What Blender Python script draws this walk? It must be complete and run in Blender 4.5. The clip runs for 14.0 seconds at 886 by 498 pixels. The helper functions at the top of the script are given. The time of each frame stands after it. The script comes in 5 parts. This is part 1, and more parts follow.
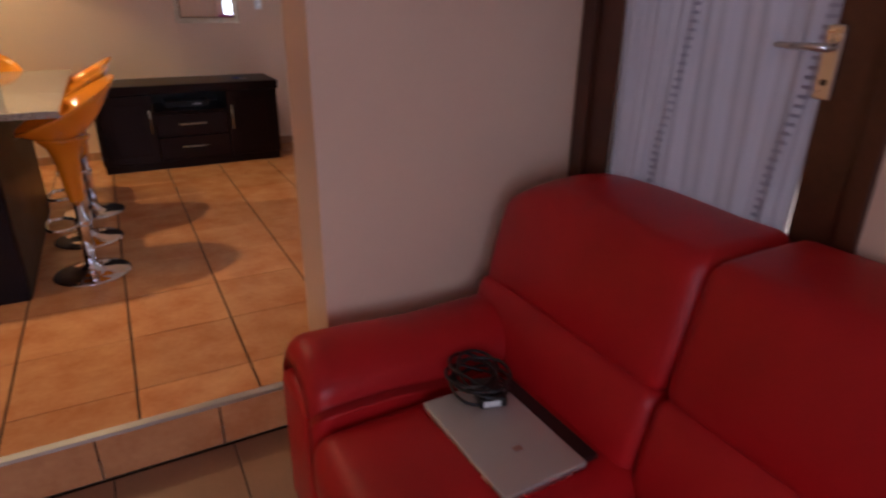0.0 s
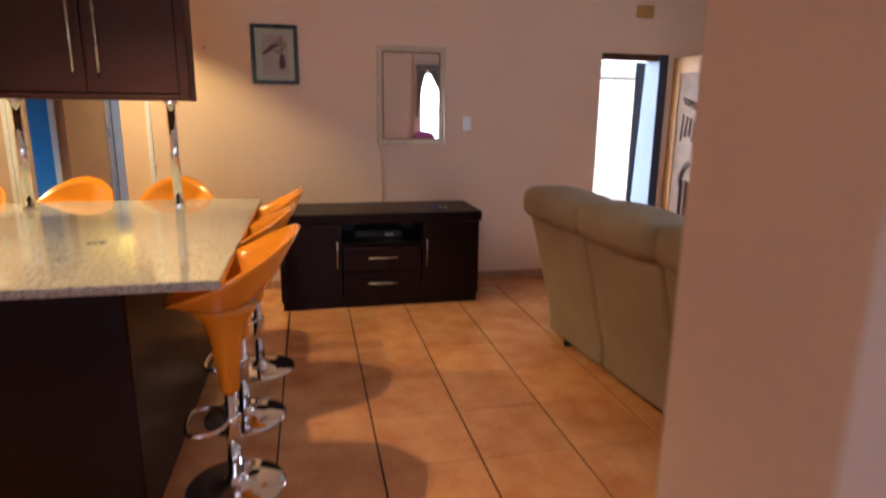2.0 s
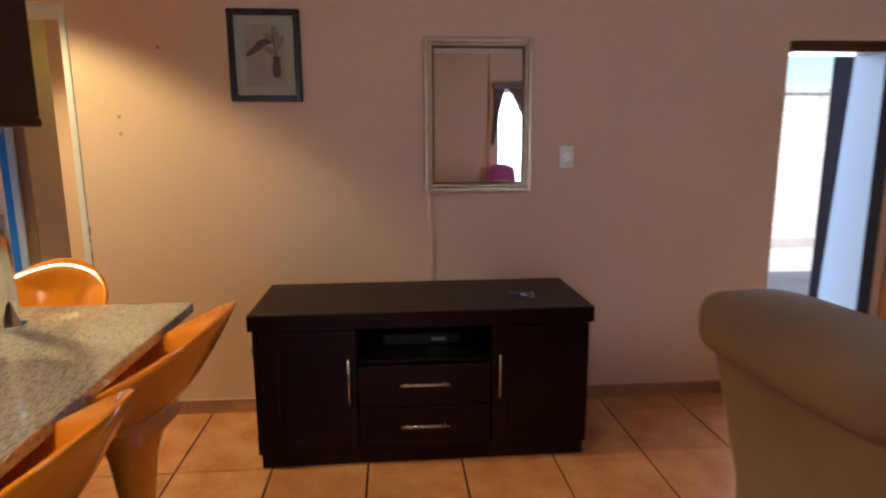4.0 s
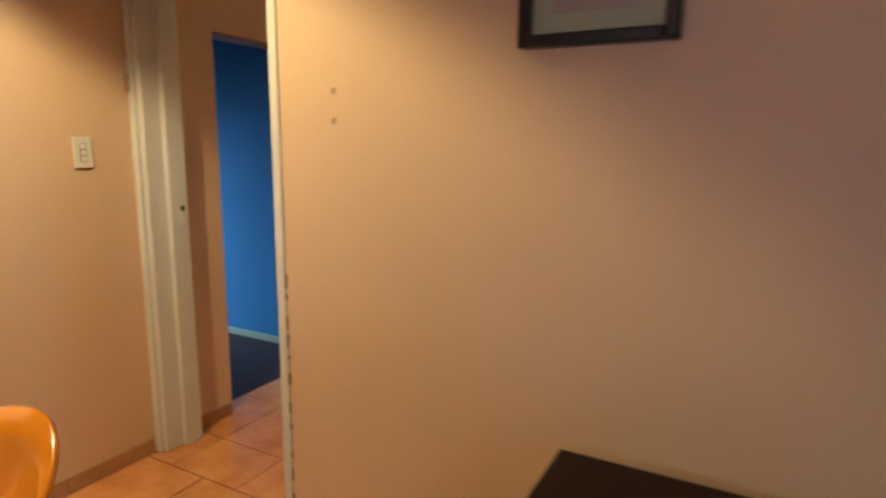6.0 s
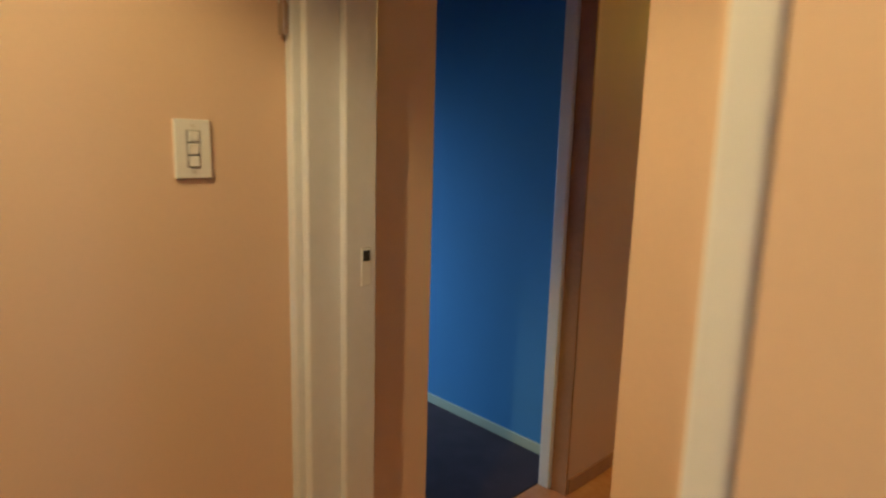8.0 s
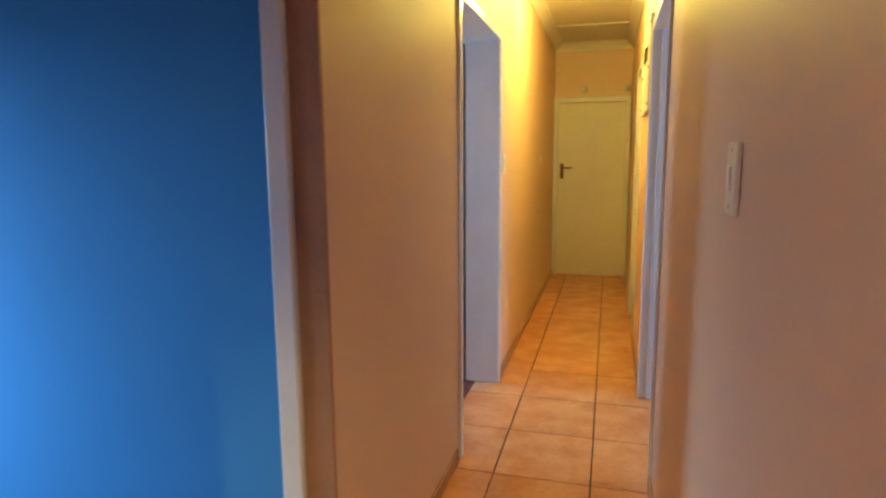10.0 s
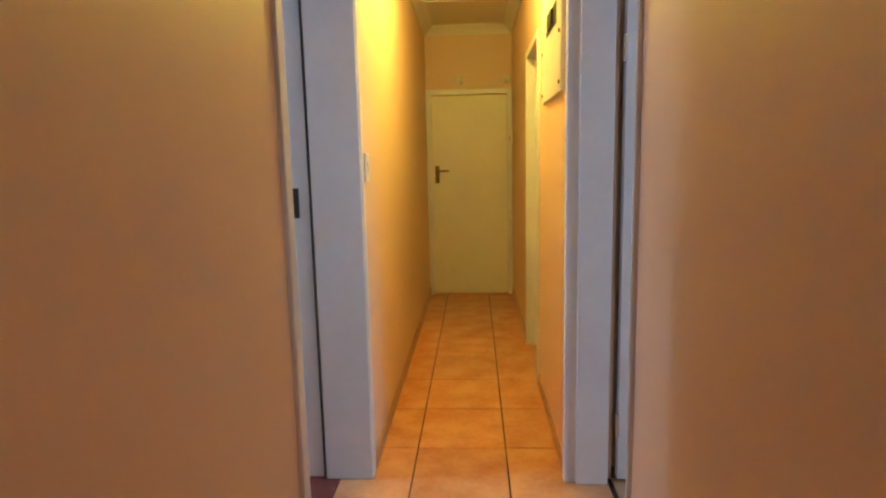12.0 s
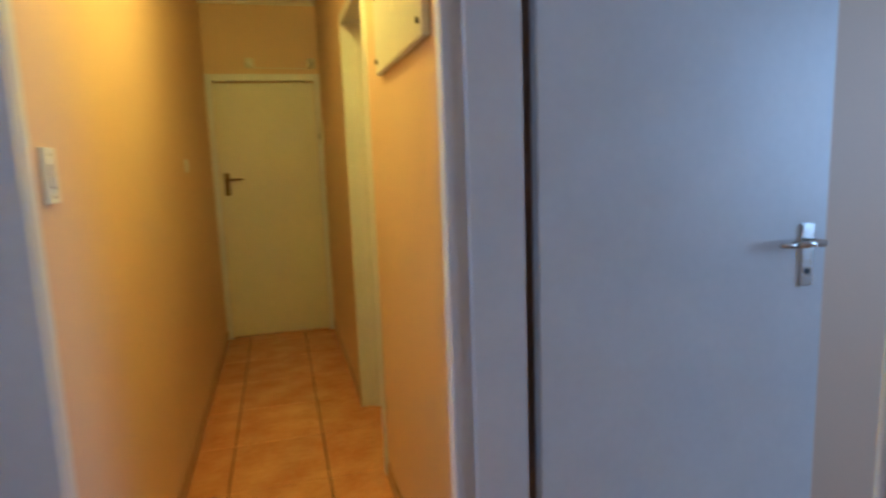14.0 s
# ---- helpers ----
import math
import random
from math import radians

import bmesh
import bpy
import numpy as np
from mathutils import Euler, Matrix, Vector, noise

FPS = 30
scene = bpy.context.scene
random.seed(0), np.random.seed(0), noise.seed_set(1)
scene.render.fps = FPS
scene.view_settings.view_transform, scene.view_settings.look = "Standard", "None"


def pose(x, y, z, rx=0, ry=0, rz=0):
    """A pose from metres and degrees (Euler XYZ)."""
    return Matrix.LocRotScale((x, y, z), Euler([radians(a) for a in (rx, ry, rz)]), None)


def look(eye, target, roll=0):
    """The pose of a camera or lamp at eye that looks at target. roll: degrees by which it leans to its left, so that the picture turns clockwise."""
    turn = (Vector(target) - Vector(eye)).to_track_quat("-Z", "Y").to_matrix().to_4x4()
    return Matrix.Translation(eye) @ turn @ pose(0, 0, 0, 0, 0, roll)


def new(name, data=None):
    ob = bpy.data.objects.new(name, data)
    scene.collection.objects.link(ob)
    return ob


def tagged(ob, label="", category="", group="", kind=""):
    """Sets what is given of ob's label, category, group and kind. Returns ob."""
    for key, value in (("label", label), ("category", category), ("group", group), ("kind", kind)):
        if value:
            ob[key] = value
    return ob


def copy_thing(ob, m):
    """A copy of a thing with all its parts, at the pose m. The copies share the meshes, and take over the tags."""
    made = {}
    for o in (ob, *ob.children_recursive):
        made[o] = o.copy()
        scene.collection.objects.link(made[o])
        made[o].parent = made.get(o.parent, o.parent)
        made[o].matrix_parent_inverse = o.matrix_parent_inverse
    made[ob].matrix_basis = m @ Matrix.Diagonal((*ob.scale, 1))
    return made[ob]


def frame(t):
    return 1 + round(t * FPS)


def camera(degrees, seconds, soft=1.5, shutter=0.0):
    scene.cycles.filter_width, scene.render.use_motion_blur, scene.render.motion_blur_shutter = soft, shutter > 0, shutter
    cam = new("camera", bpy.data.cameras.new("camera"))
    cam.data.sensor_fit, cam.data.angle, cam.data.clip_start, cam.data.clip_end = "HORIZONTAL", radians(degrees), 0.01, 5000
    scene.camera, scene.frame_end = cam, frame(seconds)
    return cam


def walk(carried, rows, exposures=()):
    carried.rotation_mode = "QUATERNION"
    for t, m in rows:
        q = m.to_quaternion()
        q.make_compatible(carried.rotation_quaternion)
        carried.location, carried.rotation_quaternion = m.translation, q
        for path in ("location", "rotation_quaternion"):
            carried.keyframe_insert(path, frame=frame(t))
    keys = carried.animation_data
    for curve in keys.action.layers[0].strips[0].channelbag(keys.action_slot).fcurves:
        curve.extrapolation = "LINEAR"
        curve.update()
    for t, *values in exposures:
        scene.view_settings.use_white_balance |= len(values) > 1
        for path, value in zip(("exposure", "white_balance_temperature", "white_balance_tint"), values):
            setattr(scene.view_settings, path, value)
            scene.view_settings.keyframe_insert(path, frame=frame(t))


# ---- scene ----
cam = camera(72.9, 14.0, soft=2.2, shutter=0.5)
PATH = [
    (0, (2.303, -6.564, 1.467), (3.184, -4.941, 0.7), 0.7),
    (0.5, (2.247, -6.413, 1.47), (2.942, -4.683, 0.747), 0.6),
    (1, (2.273, -6.08, 1.501), (2.805, -4.263, 0.859), 0.8),
    (1.5, (2.311, -5.64, 1.52), (2.757, -3.775, 0.953), 0.9),
    (2, (2.37, -5.19, 1.516), (2.795, -3.288, 1.07), 0.7),
    (2.2, (2.421, -5.013, 1.506), (2.827, -3.093, 1.119), 0.5),
    (4.3, (2.816, -2.983, 1.522), (2.863, -1.015, 1.164), -0.2),
    (4.5, (2.838, -2.787, 1.539), (2.784, -0.823, 1.168), -0.1),
    (5, (2.804, -2.313, 1.518), (2.481, -0.372, 1.157), 0.1),
    (5.5, (2.7, -1.838, 1.496), (2.116, 0.043, 1.148), 0.3),
    (6, (2.506, -1.415, 1.496), (1.571, 0.319, 1.146), 0.6),
    (6.5, (2.258, -1.112, 1.502), (1.065, 0.455, 1.157), 0.9),
    (7, (1.971, -0.836, 1.511), (0.539, 0.517, 1.163), 1.4),
    (7.2, (1.847, -0.764, 1.511), (0.346, 0.51, 1.16), 1.1),
    (9.3, (0.704, 0.135, 1.37), (-0.176, 1.905, 1.059), 1.2),
    (9.5, (0.682, 0.193, 1.377), (-0.066, 2.023, 1.071), 0.7),
    (10, (0.622, 0.358, 1.367), (0.095, 2.264, 1.064), -0.4),
    (10.5, (0.555, 0.596, 1.367), (0.16, 2.533, 1.061), -0.8),
    (11, (0.523, 0.865, 1.362), (0.267, 2.825, 1.053), -1.2),
    (11.5, (0.508, 1.15, 1.356), (0.333, 3.12, 1.054), -1.3),
    (12, (0.461, 1.433, 1.355), (0.352, 3.408, 1.057), -1.3),
    (12.5, (0.433, 1.746, 1.338), (0.394, 3.724, 1.043), -1.2),
    (13, (0.439, 2.034, 1.352), (0.466, 4.012, 1.057), -1.4),
    (13.5, (0.433, 2.312, 1.358), (0.611, 4.282, 1.062), -1.5),
    (14, (0.465, 2.536, 1.329), (0.979, 4.446, 1.034), -2.1),
]
walk(cam, [(t, look(eye, target, roll)) for t, eye, target, roll in PATH],
     [(0, 0.0, 6000, 17), (0.5, 0.25, 6000, 14), (1.0, 0.5, 6000, 11), (1.5, 0.6, 5900, 10), (2.2, 0.45, 5900, 10), (4.3, 0.15, 5900, 10),
      (5.5, 0.15, 6200, 10), (6.2, 0.0, 6300, 10), (7.2, -0.5, 6600, 11), (9.3, 0.45, 5900, 15), (10.5, 0.6, 5900, 15), (12.0, 0.45, 6200, 14), (13.2, 0.05, 5700, 13), (14.0, -0.05, 5400, 12)])
# end of walk

# ---- light ----
scene.view_settings.exposure = 0.0
world = bpy.data.worlds.new("sky")
scene.world = world
world.use_nodes = True
sky = world.node_tree.nodes.new("ShaderNodeTexSky")
sky.sky_type, sky.sun_disc = "NISHITA", False
sky.sun_elevation, sky.sun_rotation = radians(37), radians(204)
back = world.node_tree.nodes["Background"]
back.inputs["Strength"].default_value = 0.15
world.node_tree.links.new(sky.outputs[0], back.inputs[0])


def lamp(name, kind, energy, colour, m, size=0.1, size_y=None):
    data = bpy.data.lights.new(name, kind)
    data.energy, data.color = energy, colour
    if kind == "SUN":
        data.angle = radians(0.6)
    elif kind == "AREA":
        data.shape, data.size, data.size_y = "RECTANGLE", size, size_y or size
    else:
        data.shadow_soft_size = size
    ob = new(name, data)
    ob.matrix_world = m
    return ob


DAY = (0.80, 0.88, 1.0)
lamp("sun", "SUN", 5.0, (1.0, 0.94, 0.86), look((0, 0, 10), (2.6, 6.0, 5.0)))
kitchen = lamp("kitchen_downlight_light", "SPOT", 105, (1.0, 0.72, 0.38), look((1.60, -2.75, 2.635), (1.60, -2.75, 0)), 0.05)
kitchen.data.spot_size, kitchen.data.spot_blend = radians(120), 0.45
sink = lamp("sink_downlight_light", "SPOT", 50, (1.0, 0.72, 0.38), look((0.50, -3.30, 2.635), (0.50, -3.30, 0)), 0.05)
sink.data.spot_size, sink.data.spot_blend = radians(110), 0.4
lamp("passage_bulb_light", "POINT", 35, (1.0, 0.78, 0.12), pose(0.42, 4.55, 2.42), 0.05)
spot = lamp("dining_downlight_light", "SPOT", 138, (1.0, 0.77, 0.34), look((0.75, -0.85, 2.635), (0.75, -0.85, 0)), 0.04)
spot.data.spot_size, spot.data.spot_blend = radians(122), 0.3
lamp("front_door_daylight", "AREA", 32, DAY, look((5.30, 0.30, 1.1), (5.2, -3, 0.9)), 0.66, 2.0)
lamp("living_window_daylight", "AREA", 34, DAY, look((6.80, 0.10, 1.5), (6.6, -3, 1.0)), 1.2, 1.2)
lamp("south_window_daylight", "AREA", 22, DAY, look((4.45, -4.70, 1.5), (4.6, 0, 1.0)), 0.8, 1.3)
lamp("lounge_window_daylight", "AREA", 24, (0.66, 0.74, 1.0), look((1.4, -8.92, 1.5), (2.2, -5, 0.7)), 1.8, 1.2)
lamp("glass_door_daylight", "AREA", 1.2, DAY, look((4.02, -5.30, 1.3), (2, -5.6, 0.8)), 0.55, 1.7)
blue_sky = lamp("blue_room_daylight", "AREA", 24, (0.52, 0.80, 1.0), look((-3.1, 0.75, 1.45), (-1.95, 1.8, 0.55)), 1.0, 0.9)
blue_sky.data.spread = radians(86)
lamp("bedroom_daylight", "AREA", 30, (0.45, 0.70, 1.0), look((3.85, 2.2, 1.5), (1.4, 3.6, 1.1)), 1.3, 1.2)
lamp("bathroom_daylight", "AREA", 40, (0.40, 0.68, 1.0), look((-1.82, 3.75, 1.75), (-0.9, 5.2, 1.3)), 0.7, 0.9)


# ---- materials ----
def surface(name, colour, rough=0.6, metal=0.0, vary=0.12, scale=3.0, fine=60.0, bump=0.15, depth=0.002, spread=0.0,
            coat=0.0, tint=None, glow=None, spec=0.5, wander=0.07):
    """A node material: base colour with coarse and fine variation, optional per-object spread, bump and roughness noise."""
    mat = bpy.data.materials.new(name)
    mat.use_nodes = True
    nt = mat.node_tree
    n, link = nt.nodes, nt.links.new
    bs = n["Principled BSDF"]
    tc = n.new("ShaderNodeTexCoord")
    geo = n.new("ShaderNodeNewGeometry")
    big = n.new("ShaderNodeTexNoise")
    big.inputs["Scale"].default_value, big.inputs["Detail"].default_value = scale, 5
    small = n.new("ShaderNodeTexNoise")
    small.inputs["Scale"].default_value, small.inputs["Detail"].default_value = fine, 3
    link(geo.outputs["Position"], big.inputs["Vector"])
    link(geo.outputs["Position"], small.inputs["Vector"])
    ramp = n.new("ShaderNodeValToRGB")
    ramp.color_ramp.elements[0].position, ramp.color_ramp.elements[1].position = 0.32, 0.68
    dark = tint or tuple(c * (1 - 2 * vary) for c in colour)
    ramp.color_ramp.elements[0].color = (*dark, 1)
    ramp.color_ramp.elements[1].color = (*colour, 1)
    mixv = n.new("ShaderNodeMath")
    mixv.operation = "MULTIPLY_ADD"
    mixv.inputs[1].default_value, mixv.inputs[2].default_value = 0.25, 0.0
    link(small.outputs["Fac"], mixv.inputs[0])
    add = n.new("ShaderNodeMath")
    add.operation = "MULTIPLY_ADD"
    add.inputs[1].default_value = 0.75
    link(big.outputs["Fac"], add.inputs[0])
    link(mixv.outputs[0], add.inputs[2])
    link(add.outputs[0], ramp.inputs["Fac"])
    out = ramp.outputs["Color"]
    if spread:
        info = n.new("ShaderNodeObjectInfo")
        hsv = n.new("ShaderNodeHueSaturation")
        rng = n.new("ShaderNodeMapRange")
        rng.inputs["To Min"].default_value, rng.inputs["To Max"].default_value = 1 - spread, 1 + spread
        link(info.outputs["Random"], rng.inputs["Value"])
        link(rng.outputs[0], hsv.inputs["Value"])
        link(out, hsv.inputs["Color"])
        out = hsv.outputs["Color"]
    link(out, bs.inputs["Base Color"])
    bs.inputs["Metallic"].default_value = metal
    bs.inputs["Specular IOR Level"].default_value = spec
    bs.inputs["Coat Weight"].default_value = coat
    bs.inputs["Coat Roughness"].default_value = 0.08
    rr = n.new("ShaderNodeMapRange")
    rr.inputs["To Min"].default_value, rr.inputs["To Max"].default_value = max(rough - wander, 0.01), min(rough + wander, 1)
    link(big.outputs["Fac"], rr.inputs["Value"])
    link(rr.outputs[0], bs.inputs["Roughness"])
    if bump:
        bp = n.new("ShaderNodeBump")
        bp.inputs["Strength"].default_value, bp.inputs["Distance"].default_value = bump, depth
        link(small.outputs["Fac"], bp.inputs["Height"])
        link(bp.outputs[0], bs.inputs["Normal"])
    if glow:
        bs.inputs["Emission Color"].default_value = (*glow[:3], 1)
        bs.inputs["Emission Strength"].default_value = glow[3]
    return mat


def granite():
    mat = surface("granite", (0.50, 0.46, 0.40), 0.06, vary=0.1, bump=0.0, coat=0.3)
    nt = mat.node_tree
    bs = nt.nodes["Principled BSDF"]
    geo = nt.nodes.new("ShaderNodeNewGeometry")
    vor = nt.nodes.new("ShaderNodeTexVoronoi")
    vor.inputs["Scale"].default_value = 210
    nt.links.new(geo.outputs["Position"], vor.inputs["Vector"])
    ramp = nt.nodes.new("ShaderNodeValToRGB")
    el = ramp.color_ramp.elements
    el[0].position, el[0].color = 0.10, (0.12, 0.11, 0.10, 1)
    el[1].position, el[1].color = 0.80, (0.50, 0.47, 0.42, 1)
    mid = el.new(0.42)
    mid.color = (0.34, 0.315, 0.28, 1)
    nt.links.new(vor.outputs["Color"], ramp.inputs["Fac"])
    nt.links.new(ramp.outputs["Color"], bs.inputs["Base Color"])
    return mat


def tile_glaze(name, light, deep, rough):
    """Ceramic floor tile with cloudy terracotta veining."""
    return surface(name, light, rough, vary=0.1, scale=5.5, fine=38, bump=0.0, spread=0.06, tint=deep, wander=0.015)


def glass():
    mat = bpy.data.materials.new("clear_glass")
    mat.use_nodes = True
    bs = mat.node_tree.nodes["Principled BSDF"]
    bs.inputs["Transmission Weight"].default_value = 1
    bs.inputs["Roughness"].default_value = 0.02
    bs.inputs["IOR"].default_value = 1.45
    return mat


def mirror_glass():
    mat = bpy.data.materials.new("mirror_glass")
    mat.use_nodes = True
    bs = mat.node_tree.nodes["Principled BSDF"]
    bs.inputs["Metallic"].default_value = 1
    bs.inputs["Base Color"].default_value = (0.86, 0.86, 0.85, 1)
    bs.inputs["Roughness"].default_value = 0.015
    return mat


def sheer(name, colour, through_light=0.5):
    """Thin woven cloth that lets part of the light through."""
    mat = surface(name, colour, 0.9, vary=0.06, fine=220, bump=0.1)
    nt = mat.node_tree
    bs = nt.nodes["Principled BSDF"]
    out = nt.nodes["Material Output"]
    tr = nt.nodes.new("ShaderNodeBsdfTranslucent")
    tr.inputs["Color"].default_value = (*colour, 1)
    mix = nt.nodes.new("ShaderNodeMixShader")
    mix.inputs[0].default_value = through_light
    nt.links.new(bs.outputs[0], mix.inputs[1])
    nt.links.new(tr.outputs[0], mix.inputs[2])
    nt.links.new(mix.outputs[0], out.inputs["Surface"])
    return mat


M_WALL = surface("peach_wall_paint", (0.77, 0.555, 0.405), 0.55, vary=0.035, scale=1.3, fine=90, bump=0.12, depth=0.0015)
M_BLUE = surface("blue_wall_paint", (0.065, 0.235, 0.50), 0.85, spec=0.15, vary=0.05, scale=1.5, fine=90, bump=0.1)
M_CEIL = surface("ceiling_paint", (0.80, 0.77, 0.72), 0.8, vary=0.03, fine=50)
M_WHITE = surface("white_gloss_paint", (0.76, 0.76, 0.78), 0.32, vary=0.04, scale=5, fine=40, bump=0.06)
M_CREAM = surface("cream_door_paint", (0.76, 0.73, 0.64), 0.38, vary=0.04, scale=2, fine=30, bump=0.06)
M_CHIP = surface("chipped_plaster", (0.40, 0.32, 0.24), 0.9, vary=0.25, fine=80, bump=0.5, depth=0.004)
M_PLASTIC = surface("white_plastic", (0.80, 0.80, 0.78), 0.3, vary=0.02, bump=0)
M_SLOT = surface("dark_plastic", (0.03, 0.03, 0.03), 0.4, vary=0.1, bump=0)
M_TILE = tile_glaze("terracotta_tile", (0.72, 0.36, 0.16), (0.54, 0.20, 0.075), 0.20)
M_LTILE = surface("brown_floor_tile", (0.30, 0.155, 0.085), 0.3, vary=0.12, scale=5, spread=0.06, bump=0, wander=0.02)
M_PLUG = surface("filled_plug_hole", (0.54, 0.39, 0.28), 0.9, vary=0.2, fine=200)
M_SKIRT = surface("skirting_tile", (0.50, 0.27, 0.15), 0.35, vary=0.15, scale=6, spread=0.06)
M_GROUT = surface("dark_grout", (0.045, 0.026, 0.016), 0.9, vary=0.2, fine=120)
M_NOSING = surface("aluminium_nosing", (0.75, 0.73, 0.70), 0.32, metal=0.9, vary=0.1, fine=150)
M_DARKWOOD = surface("espresso_wood", (0.012, 0.0042, 0.0048), 0.34, spec=0.17, vary=0.22, scale=2.2, fine=45, bump=0.08)
M_CABDOOR = surface("mahogany_cabinet", (0.060, 0.018, 0.012), 0.5, spec=0.25, vary=0.2, scale=2.0, fine=45, bump=0.06)
M_REDWOOD = surface("varnished_meranti", (0.10, 0.032, 0.014), 0.35, vary=0.25, scale=4, fine=60, bump=0.1)
M_PINE = surface("carved_pine", (0.62, 0.33, 0.11), 0.45, vary=0.15, scale=5, fine=50, bump=0.2)
M_CARVE = surface("carved_relief_dark", (0.16, 0.085, 0.05), 0.6, vary=0.25, scale=9, fine=60, bump=0.3)
M_CARVEPANEL = surface("carved_panel", (0.36, 0.20, 0.11), 0.6, vary=0.2, scale=9, fine=60, bump=0.3)
M_STEEL = surface("brushed_steel", (0.72, 0.70, 0.67), 0.28, metal=1.0, vary=0.05, bump=0)
M_CHROME = surface("chrome", (0.86, 0.86, 0.87), 0.05, metal=1.0, vary=0.02, bump=0)
M_ORANGE = surface("orange_gloss_plastic", (0.76, 0.25, 0.010), 0.14, vary=0.03, bump=0, coat=0.5)
M_RED = surface("red_leather", (0.47, 0.009, 0.011), 0.44, spec=0.35, vary=0.10, scale=4, fine=170, bump=0.28, depth=0.0025)
M_REDSEAM = surface("dark_red_seam", (0.12, 0.004, 0.005), 0.6, vary=0.1)
M_BEIGE = surface("taupe_suede", (0.34, 0.265, 0.19), 0.85, vary=0.12, scale=3, fine=120, bump=0.3)
M_BEIGESEAM = surface("taupe_seam", (0.13, 0.10, 0.07), 0.9, vary=0.1)
M_GOLD = surface("champagne_frame", (0.62, 0.50, 0.36), 0.33, metal=0.75, vary=0.12, scale=20, fine=120)
M_GOLDDARK = surface("bronze_frame", (0.22, 0.13, 0.07), 0.4, metal=0.6, vary=0.15)
M_BLACK = surface("black_frame", (0.016, 0.013, 0.012), 0.3, vary=0.2, bump=0.03)
M_MAT = surface("sage_mount_board", (0.42, 0.46, 0.36), 0.8, vary=0.04)
M_ART = surface("grey_art_board", (0.42, 0.38, 0.36), 0.8, vary=0.1, scale=12)
M_LEAF = surface("art_leaf", (0.30, 0.26, 0.20), 0.7, vary=0.15, scale=30)
M_LEAFDARK = surface("art_leaf_dark", (0.10, 0.075, 0.08), 0.6, vary=0.15, scale=30)
M_GRANITE = granite()
M_GLASS = glass()
M_MIRROR = mirror_glass()
M_LACE = sheer("white_lace", (0.52, 0.48, 0.53), 0.35)
M_LACEBAND = sheer("lilac_lace_band", (0.40, 0.36, 0.43), 0.3)
M_SHEER = sheer("white_sheer", (0.86, 0.85, 0.83), 0.6)
M_CURTAIN = surface("bronze_satin", (0.27, 0.215, 0.195), 0.36, vary=0.2, scale=6, fine=120, bump=0.1)
M_PINK = surface("pink_cloth", (0.55, 0.10, 0.33), 0.8, vary=0.1)
M_LAPTOP = surface("silver_laptop_lid", (0.52, 0.48, 0.44), 0.38, metal=0.35, vary=0.05, fine=200)
M_CARPET = surface("dark_carpet", (0.045, 0.028, 0.042), 0.95, vary=0.25, scale=8, fine=200, bump=0.5)
M_BATHW = surface("white_bath_tile", (0.68, 0.74, 0.78), 0.2, vary=0.05, scale=6, spread=0.03, bump=0)
M_BATHR = surface("brick_red_bath_tile", (0.21, 0.05, 0.038), 0.25, vary=0.12, scale=6, spread=0.06, bump=0)
M_GROUTW = surface("pale_grout", (0.50, 0.44, 0.44), 0.9, vary=0.1)
# wall reveal of the front doorway: its bluish shade is put into the base colour
M_SHADEREVEAL = surface("shaded_door_reveal", (0.025, 0.045, 0.09), 0.4, vary=0.1, scale=4)
M_PAPER = surface("toilet_paper", (0.82, 0.82, 0.80), 0.9, vary=0.04)
M_PRINT = surface("teal_print", (0.12, 0.34, 0.44), 0.4, vary=0.3, scale=14, tint=(0.05, 0.14, 0.22))
M_CORAL = surface("coral_print", (0.55, 0.22, 0.12), 0.5, vary=0.2, scale=20)
M_PAVING = surface("pale_paving", (0.74, 0.71, 0.66), 0.85, vary=0.15, scale=2, fine=40)
M_BRICK = surface("white_washed_brick", (0.86, 0.80, 0.74), 0.8, vary=0.1, scale=6, spread=0.08)
M_ROOFSHEET = surface("pale_roof_sheet", (0.52, 0.52, 0.52), 0.5, vary=0.1)
M_BULB = surface("warm_bulb", (1.0, 0.8, 0.5), 0.4, bump=0, glow=(1.0, 0.68, 0.3, 9.0))
M_KEYBLUE = surface("blue_plastic_tag", (0.03, 0.07, 0.35), 0.35, bump=0)


# ---- mesh helpers ----
def block(bm, x0, x1, y0, y1, z0, z1, bevel=0.0, seg=2):
    made = bmesh.ops.create_cube(bm, size=1.0)["verts"]
    bmesh.ops.scale(bm, vec=(abs(x1 - x0), abs(y1 - y0), abs(z1 - z0)), verts=made)
    bmesh.ops.translate(bm, vec=((x0 + x1) / 2, (y0 + y1) / 2, (z0 + z1) / 2), verts=made)
    if bevel:
        edges = list({e for v in made for e in v.link_edges})
        bmesh.ops.bevel(bm, geom=edges, offset=bevel, segments=seg, profile=0.5, affect="EDGES")


def tube(bm, p, q, r0, r1=None, seg=16):
    p, q = Vector(p), Vector(q)
    m = Matrix.Translation((p + q) / 2) @ (q - p).to_track_quat("Z", "Y").to_matrix().to_4x4()
    bmesh.ops.create_cone(bm, cap_ends=True, segments=seg, radius1=r0, radius2=r0 if r1 is None else r1, depth=(q - p).length, matrix=m)


